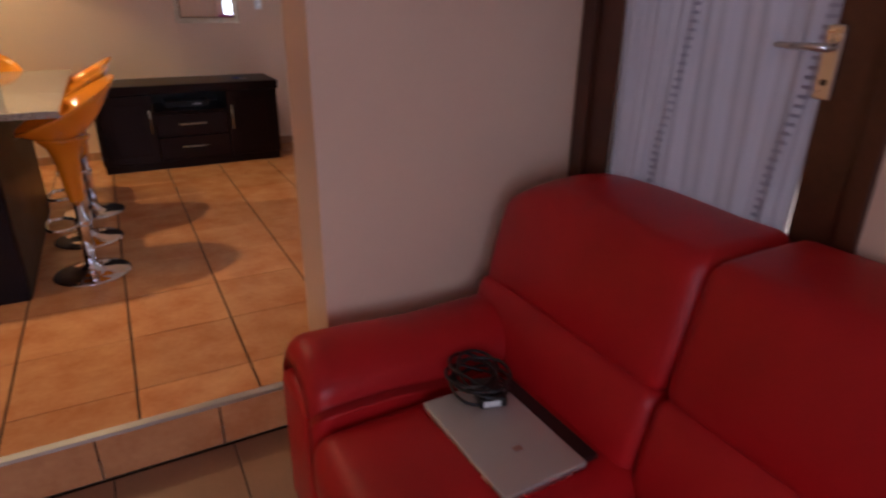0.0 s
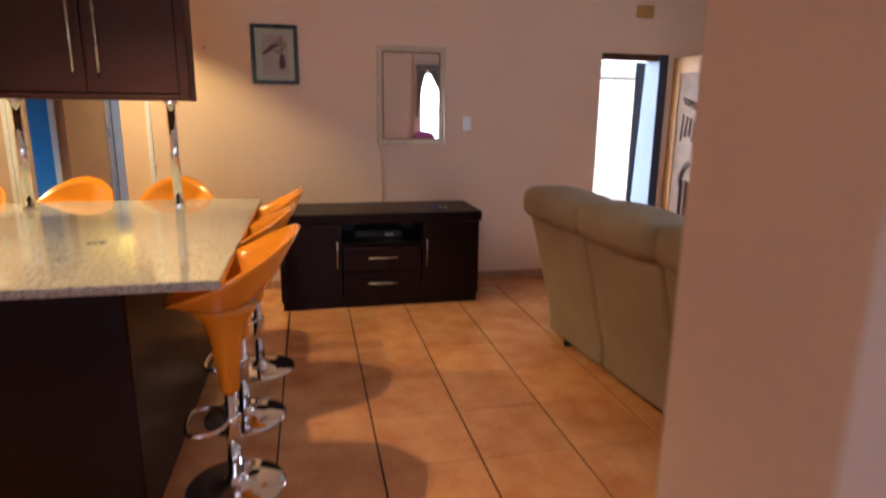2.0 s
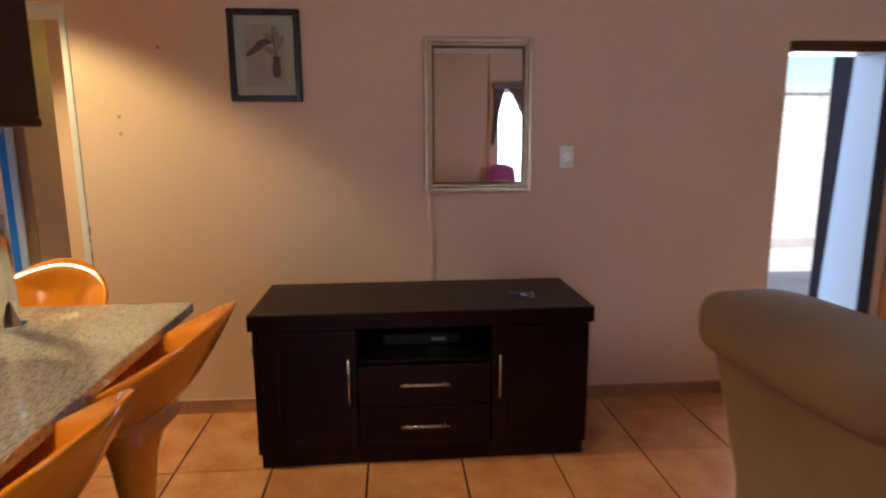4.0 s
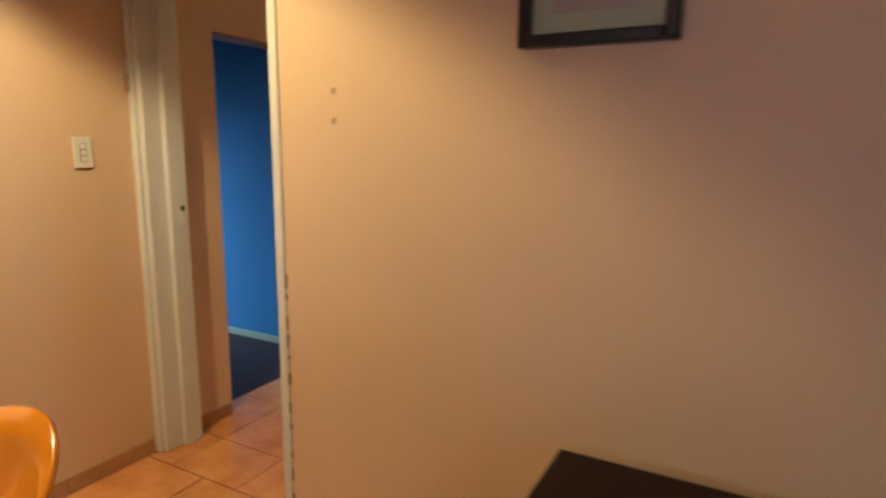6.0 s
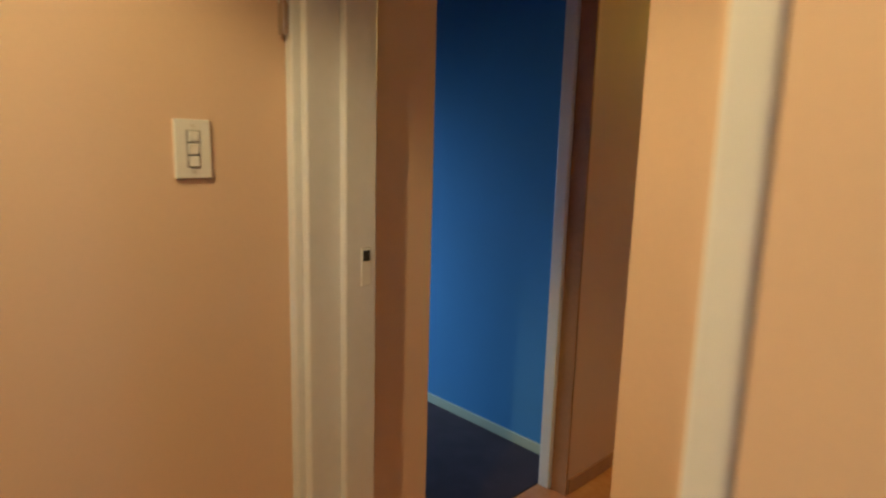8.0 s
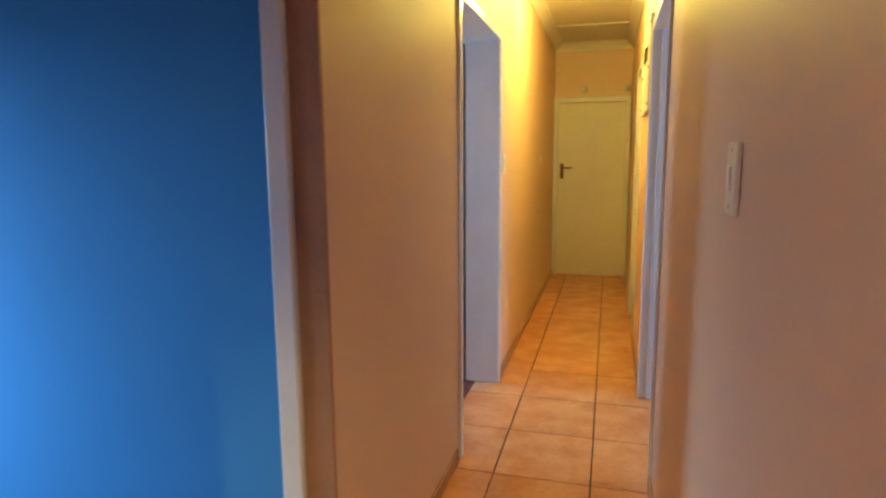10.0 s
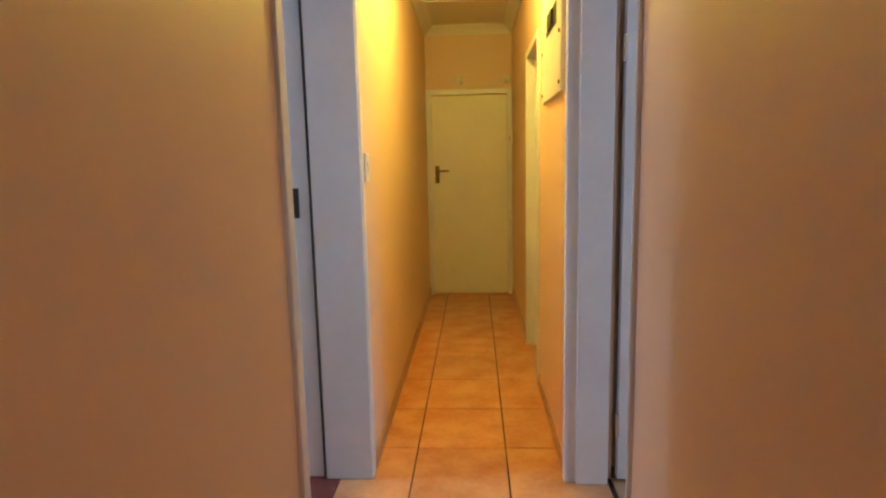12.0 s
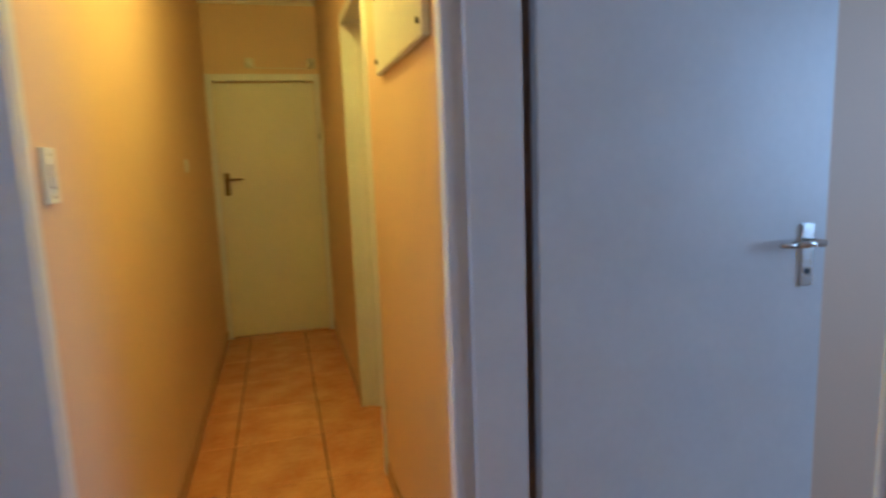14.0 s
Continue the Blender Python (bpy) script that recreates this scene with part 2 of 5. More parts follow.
def turned(bm, profile, centre=(0, 0, 0), seg=32):
    """A body of revolution about z from (radius, height) pairs."""
    rings = []
    for r, z in profile:
        rings.append([bm.verts.new((centre[0] + r * math.cos(2 * math.pi * i / seg), centre[1] + r * math.sin(2 * math.pi * i / seg), centre[2] + z)) for i in range(seg)])
    for a, b in zip(rings, rings[1:]):
        for i in range(seg):
            bm.faces.new((a[i], a[(i + 1) % seg], b[(i + 1) % seg], b[i]))
    bm.faces.new(rings[0][::-1])
    bm.faces.new(rings[-1])


def sheet(bm, fn, nu, nv, thick=0.0, closed=False):
    """A grid surface fn(u, v) for u, v in 0..1, made solid when thick is given."""
    grid = [[bm.verts.new(fn(i / nu, j / nv)) for j in range(nv + 1)] for i in range(nu if closed else nu + 1)]
    faces = []
    for i in range(nu):
        for j in range(nv):
            k = (i + 1) % len(grid)
            faces.append(bm.faces.new((grid[i][j], grid[k][j], grid[k][j + 1], grid[i][j + 1])))
    if thick:
        bmesh.ops.recalc_face_normals(bm, faces=faces)
        bmesh.ops.solidify(bm, geom=faces, thickness=thick)


def finish(name, bm, mat, smooth=False):
    me = bpy.data.meshes.new(name)
    bmesh.ops.recalc_face_normals(bm, faces=bm.faces)
    bm.to_mesh(me)
    bm.free()
    me.materials.append(mat)
    for p in me.polygons:
        p.use_smooth = smooth
    return me


def part(name, bm, mat, parent, label="", smooth=False):
    ob = new(name, finish(name, bm, mat, smooth))
    ob.parent = parent
    if label:
        tagged(ob, label)
    return ob


def boxpart(name, b, mat, parent, bevel=0.003, label=""):
    bm = bmesh.new()
    block(bm, *b, bevel=bevel)
    return part(name, bm, mat, parent, label)


def thing(name, at, label, category, group="", rz=0.0):
    ob = new(name)
    ob.matrix_world = pose(*at, 0, 0, rz)
    ob.empty_display_size = 0.1
    return tagged(ob, label, category, group)


def fixed(name, bm, mat, label, category, smooth=False):
    """A piece of the setting."""
    return tagged(new(name, finish(name, bm, mat, smooth)), label, category, kind="structure")


def wall(name, boxes, mat=M_WALL, label="peach painted plaster wall", category="wall"):
    bm = bmesh.new()
    for b in boxes:
        block(bm, *b)
    return fixed(name, bm, mat, label, category)


# ---- the shell ----
LF = -0.20          # lounge floor
CZ = 2.66           # living ceiling
HX = 0.828           # passage wall beside the switch
HF = 0.832          # passage wall further on
HE = 7.395           # end of the passage
TX = 1.173           # end of the cabinet wall
# wall of the kitchen, passage, blue room and bathroom doors
wall("wall_west", [(-0.14, 0, -9.0, 0.785, LF - 0.1, 2.75), (-0.14, 0, 0.785, 1.605, 2.03, 2.75), (-0.14, 0, 1.605, 2.85, -0.1, 2.75),
                   (-0.14, 0, 2.85, 3.876, 2.05, 2.75), (-0.14, 0, 3.876, HE + 0.15, -0.1, 2.75)])
wall("wall_north", [(TX, 4.97, 0, 0.26, -0.1, 2.75), (4.97, 5.64, 0, 0.26, 2.05, 2.75), (5.64, 6.15, 0, 0.26, -0.1, 2.75),
                    (6.15, 7.45, 0, 0.26, -0.1, 0.75), (6.15, 7.45, 0, 0.26, 2.12, 2.75), (7.45, 8.2, 0, 0.26, -0.1, 2.75)])
wall("wall_over_passage", [(0, TX, 0.02, 0.26, 2.20, 2.75)])
wall("wall_passage_east", [(HX, 1.02, 0.46, 2.80, -0.1, 2.75), (HX, 1.02, 2.80, 3.845, 2.06, 2.75), (HF, 1.02, 3.845, 4.92, -0.1, 2.75),
                           (HF, 1.02, 4.92, 5.73, 2.06, 2.75), (HF, 1.02, 5.73, HE + 0.15, -0.1, 2.75)])
wall("wall_passage_end", [(0, HF, HE, HE + 0.15, -0.1, 2.75)])
wall("wall_south", [(2.814, 4.02, -4.807, -4.55, LF - 0.1, 2.75), (4.02, 4.12, -4.72, -4.466, -0.3, 2.75), (4.12, 4.82, -4.72, -4.466, -0.3, 0.72),
                    (4.12, 4.82, -4.72, -4.466, 2.14, 2.75), (4.82, 8.2, -4.72, -4.466, -0.3, 2.75)])
wall("wall_east", [(8.0, 8.2, -4.466, 0, -0.1, 2.75)])
wall("wall_lounge_east", [(3.80, 4.02, -9.0, -5.87, LF - 0.1, 2.75), (3.80, 4.02, -5.87, -4.82, 2.0, 2.75), (3.80, 4.02, -4.82, -4.8075, LF - 0.1, 2.75)])
wall("wall_lounge_south", [(-0.14, 0.4, -9.15, -9.0, -0.4, 2.75), (0.4, 2.4, -9.15, -9.0, -0.4, 0.8), (0.4, 2.4, -9.15, -9.0, 2.1, 2.75), (2.4, 4.02, -9.15, -9.0, -0.4, 2.75)])
# rooms beyond the doors
wall("wall_blue_room_north", [(-3.3, -0.14, 1.80, 1.92, -0.1, 2.75)], M_BLUE, "blue painted bedroom wall")
wall("wall_blue_room_west", [(-3.3, -3.18, -1.5, 0.2, -0.1, 2.75), (-3.3, -3.18, 0.2, 1.3, -0.1, 0.9), (-3.3, -3.18, 0.2, 1.3, 2.1, 2.75), (-3.3, -3.18, 1.3, 1.8, -0.1, 2.75)], M_BLUE, "blue painted bedroom wall")
wall("wall_blue_room_south", [(-3.3, -0.14, -1.62, -1.5, -0.1, 2.75)], M_BLUE, "blue painted bedroom wall")
wall("wall_bedroom", [(1.02, 4.1, 0.26, 0.36, -0.1, 2.75), (3.95, 4.1, 0.36, 1.5, -0.1, 2.75), (3.95, 4.1, 1.5, 2.9, -0.1, 0.9), (3.95, 4.1, 1.5, 2.9, 2.1, 2.75),
                      (3.95, 4.1, 2.9, 5.6, -0.1, 2.75), (1.02, 3.95, 5.5, 5.6, -0.1, 2.75), (1.02, 3.95, 3.93, 4.03, -0.1, 2.75)])
wall("wall_back_room", [(1.02, 2.6, 7.5, 7.6, -0.1, 2.75), (2.5, 2.6, 5.6, 7.5, -0.1, 2.75)])
wall("wall_bathroom", [(-2.0, -1.86, 2.1, 3.3, -0.1, 2.75), (-2.0, -1.86, 3.3, 4.2, -0.1, 1.2), (-2.0, -1.86, 3.3, 4.2, 2.25, 2.75), (-2.0, -1.86, 4.2, 5.40, -0.1, 2.75),
                       (-1.86, -0.14, 2.1, 2.22, -0.1, 2.75), (-1.86, -0.14, 5.27, 5.40, -0.1, 2.75)], M_WALL, "painted bathroom wall")


def slab(name, b, mat, label, category):
    bm = bmesh.new()
    block(bm, *b)
    return fixed(name, bm, mat, label, category)


slab("ceiling_living", (0, 8.0, -4.466, 0, CZ, CZ + 0.08), M_CEIL, "pale painted living room ceiling", "ceiling")
slab("ceiling_lounge", (0, 3.8, -9.0, -4.466, CZ, CZ + 0.08), M_CEIL, "pale painted lounge ceiling", "ceiling")
slab("ceiling_passage", (0, 1.01, 0.26, HE, 2.60, 2.68), M_CEIL, "pale painted passage ceiling", "ceiling")
slab("ceiling_blue_room", (-3.18, -0.14, -1.5, 1.8, 2.62, 2.70), M_CEIL, "pale painted bedroom ceiling", "ceiling")
slab("ceiling_bedroom", (1.02, 3.95, 0.36, 5.5, 2.62, 2.70), M_CEIL, "pale painted bedroom ceiling", "ceiling")
slab("ceiling_back_room", (1.02, 2.5, 5.6, 7.5, 2.62, 2.70), M_CEIL, "pale painted ceiling", "ceiling")
slab("ceiling_bathroom", (-1.86, -0.14, 2.22, 5.27, 2.62, 2.70), M_CEIL, "pale painted bathroom ceiling", "ceiling")
FLOOR = slab("floor", (0, 8.0, -4.44, 0.26, -0.12, -0.008), M_GROUT, "glazed terracotta tile living room floor with dark grout", "floor")
HALLFLOOR = slab("floor_passage", (-0.14, 1.02, 0.26, HE, -0.12, -0.008), M_GROUT, "glazed terracotta tile passage floor with dark grout", "floor")
LOUNGEFLOOR = slab("floor_lounge", (0, 3.8, -9.0, -4.44, LF - 0.12, LF - 0.008), M_GROUT, "brown tiled lounge floor one step down", "floor")
slab("floor_blue_room", (-3.18, -0.14, -1.5, 1.8, -0.12, 0.0), M_CARPET, "dark purple bedroom carpet", "floor")
slab("floor_bedroom", (1.02, 3.95, 0.36, 5.5, -0.12, 0.0), M_SKIRT, "brown tiled bedroom floor", "floor")
slab("floor_back_room", (1.02, 2.5, 5.6, 7.5, -0.12, 0.0), M_SKIRT, "brown tiled floor", "floor")
slab("floor_bathroom", (-1.86, -0.14, 2.22, 5.27, -0.12, -0.004), M_BATHR, "red tiled bathroom floor", "floor")
slab("ground", (-400, 400, -400, 400, -0.70, -0.42), M_PAVING, "pale paved ground round the house", "ground")
slab("pavement_yard", (4.15, 20.0, 0.262, 9.0, -0.419, -0.14), M_PAVING, "pale sunlit paved yard outside the front door", "pavement")


def cornice(name, runs, z):
    """Moulded cove between wall and ceiling: each run is (x0, y0, x1, y1, inward normal x, y)."""
    bm = bmesh.new()
    prof = [(0, -0.085), (0.012, -0.085), (0.016, -0.07), (0.03, -0.05), (0.055, -0.028), (0.075, -0.018), (0.078, -0.006), (0.09, -0.004), (0.09, 0)]
    for x0, y0, x1, y1, nx, ny in runs:
        a = [bm.verts.new((x0 + nx * d, y0 + ny * d, z + h)) for d, h in prof]
        b = [bm.verts.new((x1 + nx * d, y1 + ny * d, z + h)) for d, h in prof]
        for i in range(len(prof) - 1):
            bm.faces.new((a[i], b[i], b[i + 1], a[i + 1]))
    return fixed(name, bm, M_CEIL, "white moulded plaster cornice", "cornice")


cornice("trim_cornice_living", [(0, -0.001, 8, -0.001, 0, -1), (2.83, -4.465, 8, -4.465, 0, 1), (7.999, -4.46, 7.999, 0, -1, 0), (0.001, -4.4, 0.001, 0, 1, 0)], CZ - 0.001)
cornice("trim_cornice_passage", [(0.001, 0.27, 0.001, HE, 1, 0), (HX - 0.001, 0.46, HX - 0.001, 3.845, -1, 0), (HF - 0.001, 3.845, HF - 0.001, HE, -1, 0), (0, HE - 0.001, 0.83, HE - 0.001, 0, -1)], 2.599)
slab("trim_ceiling_batten", (0.0, 0.828, 6.42, 6.46, 2.588, 2.599), M_CEIL, "pale ceiling joint batten", "trim")

# lounge step: tiled riser backing and metal edge strip
slab("trim_step_edge", (0, 2.84, -4.462, -4.428, -0.010, 0.006), M_NOSING, "worn aluminium step edge strip", "trim")


# ---- doors and frames ----
def leaf_handle(parent, at, face, reach, mat=M_STEEL):
    """Lever handle on a rounded back plate. face: outward unit vector; reach: unit vector the lever points along."""
    c, f, r = Vector(at), Vector(face), Vector(reach)
    up = Vector((0, 0, 1))
    plate = bmesh.new()
    a = c + f * 0.004
    half = abs(r.x) * 0.021, abs(r.y) * 0.021
    block(plate, a.x - half[0] - abs(f.x) * 0.004, a.x + half[0] + abs(f.x) * 0.004, a.y - half[1] - abs(f.y) * 0.004, a.y + half[1] + abs(f.y) * 0.004,
          a.z - 0.085, a.z + 0.085, bevel=0.003)
    h = part("handle", plate, mat, parent, "steel lever handle on a back plate")
    bm = bmesh.new()
    s = c + up * 0.035
    tube(bm, s + f * 0.006, s + f * 0.05, 0.010)
    tube(bm, s + f * 0.046 - r * 0.012, s + f * 0.046 + r * 0.075, 0.010, 0.009)
    tube(bm, s + f * 0.046 + r * 0.07, s + f * 0.040 + r * 0.12, 0.009, 0.006)
    part("lever", bm, mat, h, smooth=True)
    k = bmesh.new()
    tube(k, c - up * 0.045 + f * 0.006, c - up * 0.045 + f * 0.011, 0.008)
    part("keyhole", k, M_SLOT, h)


def jamb_y(name, x0, x1, y0, y1, z1, label, slim=False):
    """Pressed-steel frame round an opening in a wall that runs along y: two stepped jambs and a head."""
    ob = tagged(thing(name, (0, 0, 0), label, "door frame"), kind="structure")
    w, s = 0.045, 0.012
    mid = x0 + (x1 - x0) * 0.55
    for nm, ya, yb, sg in (("jamb", y0, y0 + (0.010 if slim else w), 1), ("jamb", y1 - w, y1, -1)):
        inner = yb if sg > 0 else ya
        outer = ya if sg > 0 else yb
        bm = bmesh.new()
        block(bm, x0 - s, x1 + s, min(outer, inner), max(outer, inner), 0, z1, 0.004)
        if not (slim and sg > 0):
            block(bm, mid - 0.05, x1 + s - 0.004, min(inner, inner + sg * 0.018), max(inner, inner + sg * 0.018), 0, z1, 0.003)
        part(nm, bm, M_WHITE, ob)
    bm = bmesh.new()
    block(bm, x0 - s, x1 + s, y0 + (0.010 if slim else w), y1 - w, z1 - w, z1, 0.004)
    part("head", bm, M_WHITE, ob)
    return ob


# frame of the opening from the living room into the passage
df = tagged(thing("door_1", (0, 0, 0), "white steel frame of the doorless opening to the passage, chipped at the edge", "door frame"), kind="structure")
boxpart("jamb", (1.135, TX - 0.002, -0.006, 0.27, 0, 2.20), M_WHITE, df, 0.006)
boxpart("head", (0.002, 1.135, 0.04, 0.25, 2.155, 2.20), M_WHITE, df, 0.006)
bm = bmesh.new()
block(bm, 0.002, 0.035, 0.305, 0.53, 0, 2.20, 0.005)
block(bm, 0.035, 0.062, 0.325, 0.52, 0, 2.20, 0.006)
block(bm, 0.062, 0.088, 0.415, 0.512, 0, 2.20, 0.006)
part("jamb", bm, M_WHITE, df)
pl = boxpart("strike_plate", (0.086, 0.0905, 0.462, 0.492, 1.10, 1.20), M_PLASTIC, df, 0.002, "painted strike plate")
boxpart("latch_hole", (0.0895, 0.092, 0.467, 0.487, 1.165, 1.192), M_SLOT, pl, 0.0)
hg = boxpart("hinge_stub", (0.004, 0.03, 0.288, 0.304, 1.70, 1.79), M_STEEL, df, 0.003, "old painted hinge")
chips = bmesh.new()
rnd = random.Random(5)
for i in range(22):
    z = 0.05 + rnd.random() * 1.05
    h = 0.01 + rnd.random() * 0.035
    block(chips, TX - 0.004, TX + 0.001 + rnd.random() * 0.005, -0.004 - rnd.random() * 0.002, 0.004, z, z + h, 0.002, 1)
part("chipped_edge", chips, M_CHIP, df, "chipped bare plaster along the frame edge")

d2 = tagged(thing("door_2", (0, 0, 0), "painted frame of the open doorway to the blue bedroom", "door frame"), kind="structure")
boxpart("jamb", (-0.13, -0.073, 1.575, 1.604, 0, 2.03), M_WHITE, d2, 0.006)
boxpart("jamb", (-0.072, 0.006, 1.590, 1.604, 0, 2.03), M_SKIRT, d2, 0.004, "bare brown timber reveal")
boxpart("head", (-0.14, 0.004, 0.795, 1.574, 2.018, 2.029), M_SKIRT, d2, 0.003)
boxpart("jamb", (-0.14, -0.10, 0.787, 0.794, 0, 2.03), M_SKIRT, d2, 0.002)
jamb_y("door_3", -0.32, 0.0, 2.85, 3.876, 2.06, "white steel door frame of the bathroom")
D3 = bpy.data.objects["door_3"]
boxpart("strike_plate", (-0.275, -0.245, 3.808, 3.8145, 1.13, 1.25), M_SLOT, D3, 0.002, "dark strike plate")
# thin dark strip down the rebate of the far jamb
boxpart("rebate_strip", (-0.204, -0.200, 3.812, 3.833, 0.002, 2.0), M_SLOT, D3, 0.0, "dark rebate line")
jamb_y("door_4", HX, 0.985, 2.80, 3.845, 2.06, "white steel door frame of the side bedroom", True)
jamb_y("door_5", HF, 1.02, 4.92, 5.73, 2.06, "white steel door frame further down the passage")

leaf = thing("bedroom_door", (1.037, 3.805, 0), "white painted flush bedroom door standing open with a steel lever handle", "door")
boxpart("door_leaf", (0.0, 0.835, 0.0, 0.04, 0.012, 2.03), M_WHITE, leaf, 0.003)
leaf_handle(leaf, (0.768, 0, 1.045), (0, -1, 0), (-1, 0, 0), M_STEEL)
for z in (0.25, 1.75):
    bm = bmesh.new()
    tube(bm, (-0.004, -0.004, z - 0.05), (-0.004, -0.004, z + 0.05), 0.008)
    part("hinge", bm, M_STEEL, leaf)

ed = thing("passage_end_door", (0, HE, 0), "closed cream painted flush door with a steel lever handle at the passage end", "door")
boxpart("door_leaf", (0.052, 0.779, -0.010, -0.001, 0.012, 1.948), M_CREAM, ed, 0.003)
boxpart("jamb", (0.001, 0.048, -0.055, -0.001, 0, 2.01), M_WHITE, ed, 0.005)
boxpart("jamb", (0.783, 0.829, -0.055, -0.001, 0, 2.01), M_WHITE, ed, 0.005)
boxpart("head", (0.048, 0.783, -0.055, -0.001, 1.96, 2.01), M_WHITE, ed, 0.005)
leaf_handle(ed, (0.095, -0.010, 1.20), (0, -1, 0), (1, 0, 0), M_GOLDDARK)

# front door: carved leaf open into the room
fd = tagged(thing("front_door", (5.70, -0.02, 0), "carved pine front door with animal relief panel, standing open into the room", "door", rz=-88.0), kind="")
boxpart("stile", (0.0, 0.11, -0.02, 0.02, 0.01, 2.02), M_PINE, fd, 0.004)
boxpart("stile", (0.67, 0.78, -0.02, 0.02, 0.01, 2.02), M_PINE, fd, 0.004)
boxpart("rail", (0.11, 0.67, -0.02, 0.02, 1.88, 2.02), M_PINE, fd, 0.004)
boxpart("rail", (0.11, 0.67, -0.02, 0.02, 0.01, 0.20), M_PINE, fd, 0.004)
pan = boxpart("carved_panel", (0.11, 0.67, -0.010, 0.010, 0.20, 1.88), M_CARVEPANEL, fd, 0.0, "carved relief panel with trees and an animal")
rel = bmesh.new()
for i in range(9):
    t = i / 8
    tube(rel, (0.20 + 0.40 * t, -0.012, 1.66 - 0.10 * t), (0.24 + 0.40 * t, -0.014, 1.60 - 0.12 * t), 0.016, 0.010, 8)
for i in range(7):
    x = 0.19 + 0.055 * i
    tube(rel, (x, -0.010, 1.28 + 0.05 * math.sin(i)), (x + 0.02, -0.012, 1.52 - 0.02 * i), 0.014, 0.008, 8)
for i in range(12):
    a = i / 11 * math.pi
    tube(rel, (0.40 - 0.17 * math.cos(a), -0.010, 0.88 + 0.22 * math.sin(a)), (0.40 - 0.17 * math.cos(a + 0.3), -0.012, 0.88 + 0.22 * math.sin(a + 0.3)), 0.026, 0.022, 8)
for x, l in ((0.25, 0.45), (0.33, 0.50), (0.46, 0.42), (0.55, 0.50)):
    tube(rel, (x, -0.010, 0.93), (x + 0.02, -0.012, 0.93 - l), 0.026, 0.016, 8)
for i in range(6):
    tube(rel, (0.16 + 0.08 * i, -0.010, 0.24), (0.20 + 0.08 * i, -0.012, 0.36 + 0.04 * (i % 2)), 0.02, 0.006, 8)
part("relief", rel, M_CARVE, pan, "dark stained carved relief", smooth=True)
leaf_handle(fd, (0.73, -0.02, 1.08), (0, -1, 0), (-1, 0, 0))
ff = tagged(thing("door_6", (0, 0, 0), "dark timber frame of the open front doorway", "door frame"), kind="structure")
boxpart("jamb", (4.972, 5.01, 0.10, 0.20, 0, 2.048), M_REDWOOD, ff)
# right reveal, coloured dark blue for the shade that falls on it
boxpart("jamb", (5.55, 5.638, 0.0, 0.42, 0, 2.048), M_SHADEREVEAL, ff, 0.003, "door reveal with its bluish shade put into the colour")
boxpart("head", (5.01, 5.55, 0.02, 0.20, 1.99, 2.048), M_REDWOOD, ff)

# lounge glazed door with lace
gd = thing("glazed_lounge_door", (3.80, 0, LF), "dark varnished timber door with a glass pane and lace curtain", "door")
DT = 2.0 - LF
boxpart("jamb", (-0.012, 0.10, -4.885, -4.822, 0, DT - 0.003), M_REDWOOD, gd, 0.004)
boxpart("jamb", (-0.012, 0.10, -5.868, -5.82, 0, DT - 0.003), M_REDWOOD, gd, 0.004)
boxpart("head", (-0.012, 0.10, -5.82, -4.885, DT - 0.06, DT - 0.003), M_REDWOOD, gd, 0.004)
boxpart("stile", (0.01, 0.055, -5.00, -4.888, 0.01, DT - 0.065), M_REDWOOD, gd, 0.005)
boxpart("stile", (0.01, 0.055, -5.815, -5.69, 0.01, DT - 0.065), M_REDWOOD, gd, 0.005)
boxpart("rail", (0.01, 0.055, -5.69, -5.00, 0.01, 0.22), M_REDWOOD, gd, 0.005)
boxpart("rail", (0.01, 0.055, -5.69, -5.00, DT - 0.20, DT - 0.065), M_REDWOOD, gd, 0.005)
pane = boxpart("pane", (0.030, 0.035, -5.69, -5.00, 0.22, DT - 0.20), M_GLASS, gd, 0.0, "clear glass pane")
pane.visible_shadow = False
leaf_handle(gd, (0.01, -5.695, 1.575 - 0.035), (-1, 0, 0), (0, 1, 0), M_STEEL)


def lace(u, v):
    y = -5.695 + 0.70 * u
    return (0.016 + 0.008 * math.sin(u * 37 + math.sin(v * 3)) + 0.005 * math.sin(u * 83 + v * 2), y + 0.018 * math.sin(v * 4 + u * 9), 0.24 + (DT - 0.46) * v)


bm = bmesh.new()
sheet(bm, lace, 90, 18)
lc = part("lace_curtain", bm, M_LACE, gd, "white lace curtain behind the glass", smooth=True)
bm = bmesh.new()
for u0 in (0.10, 0.62):
    for i in range(46):
        v = 0.25 + i * 0.0135
        x, y, z = lace(u0 + 0.06 * math.sin(i * 0.11), v)
        block(bm, x - 0.010, x - 0.0075, y - 0.014, y + 0.014, z, z + 0.009)
part("lace_band", bm, M_LACEBAND, lc, "laddered lace trim")


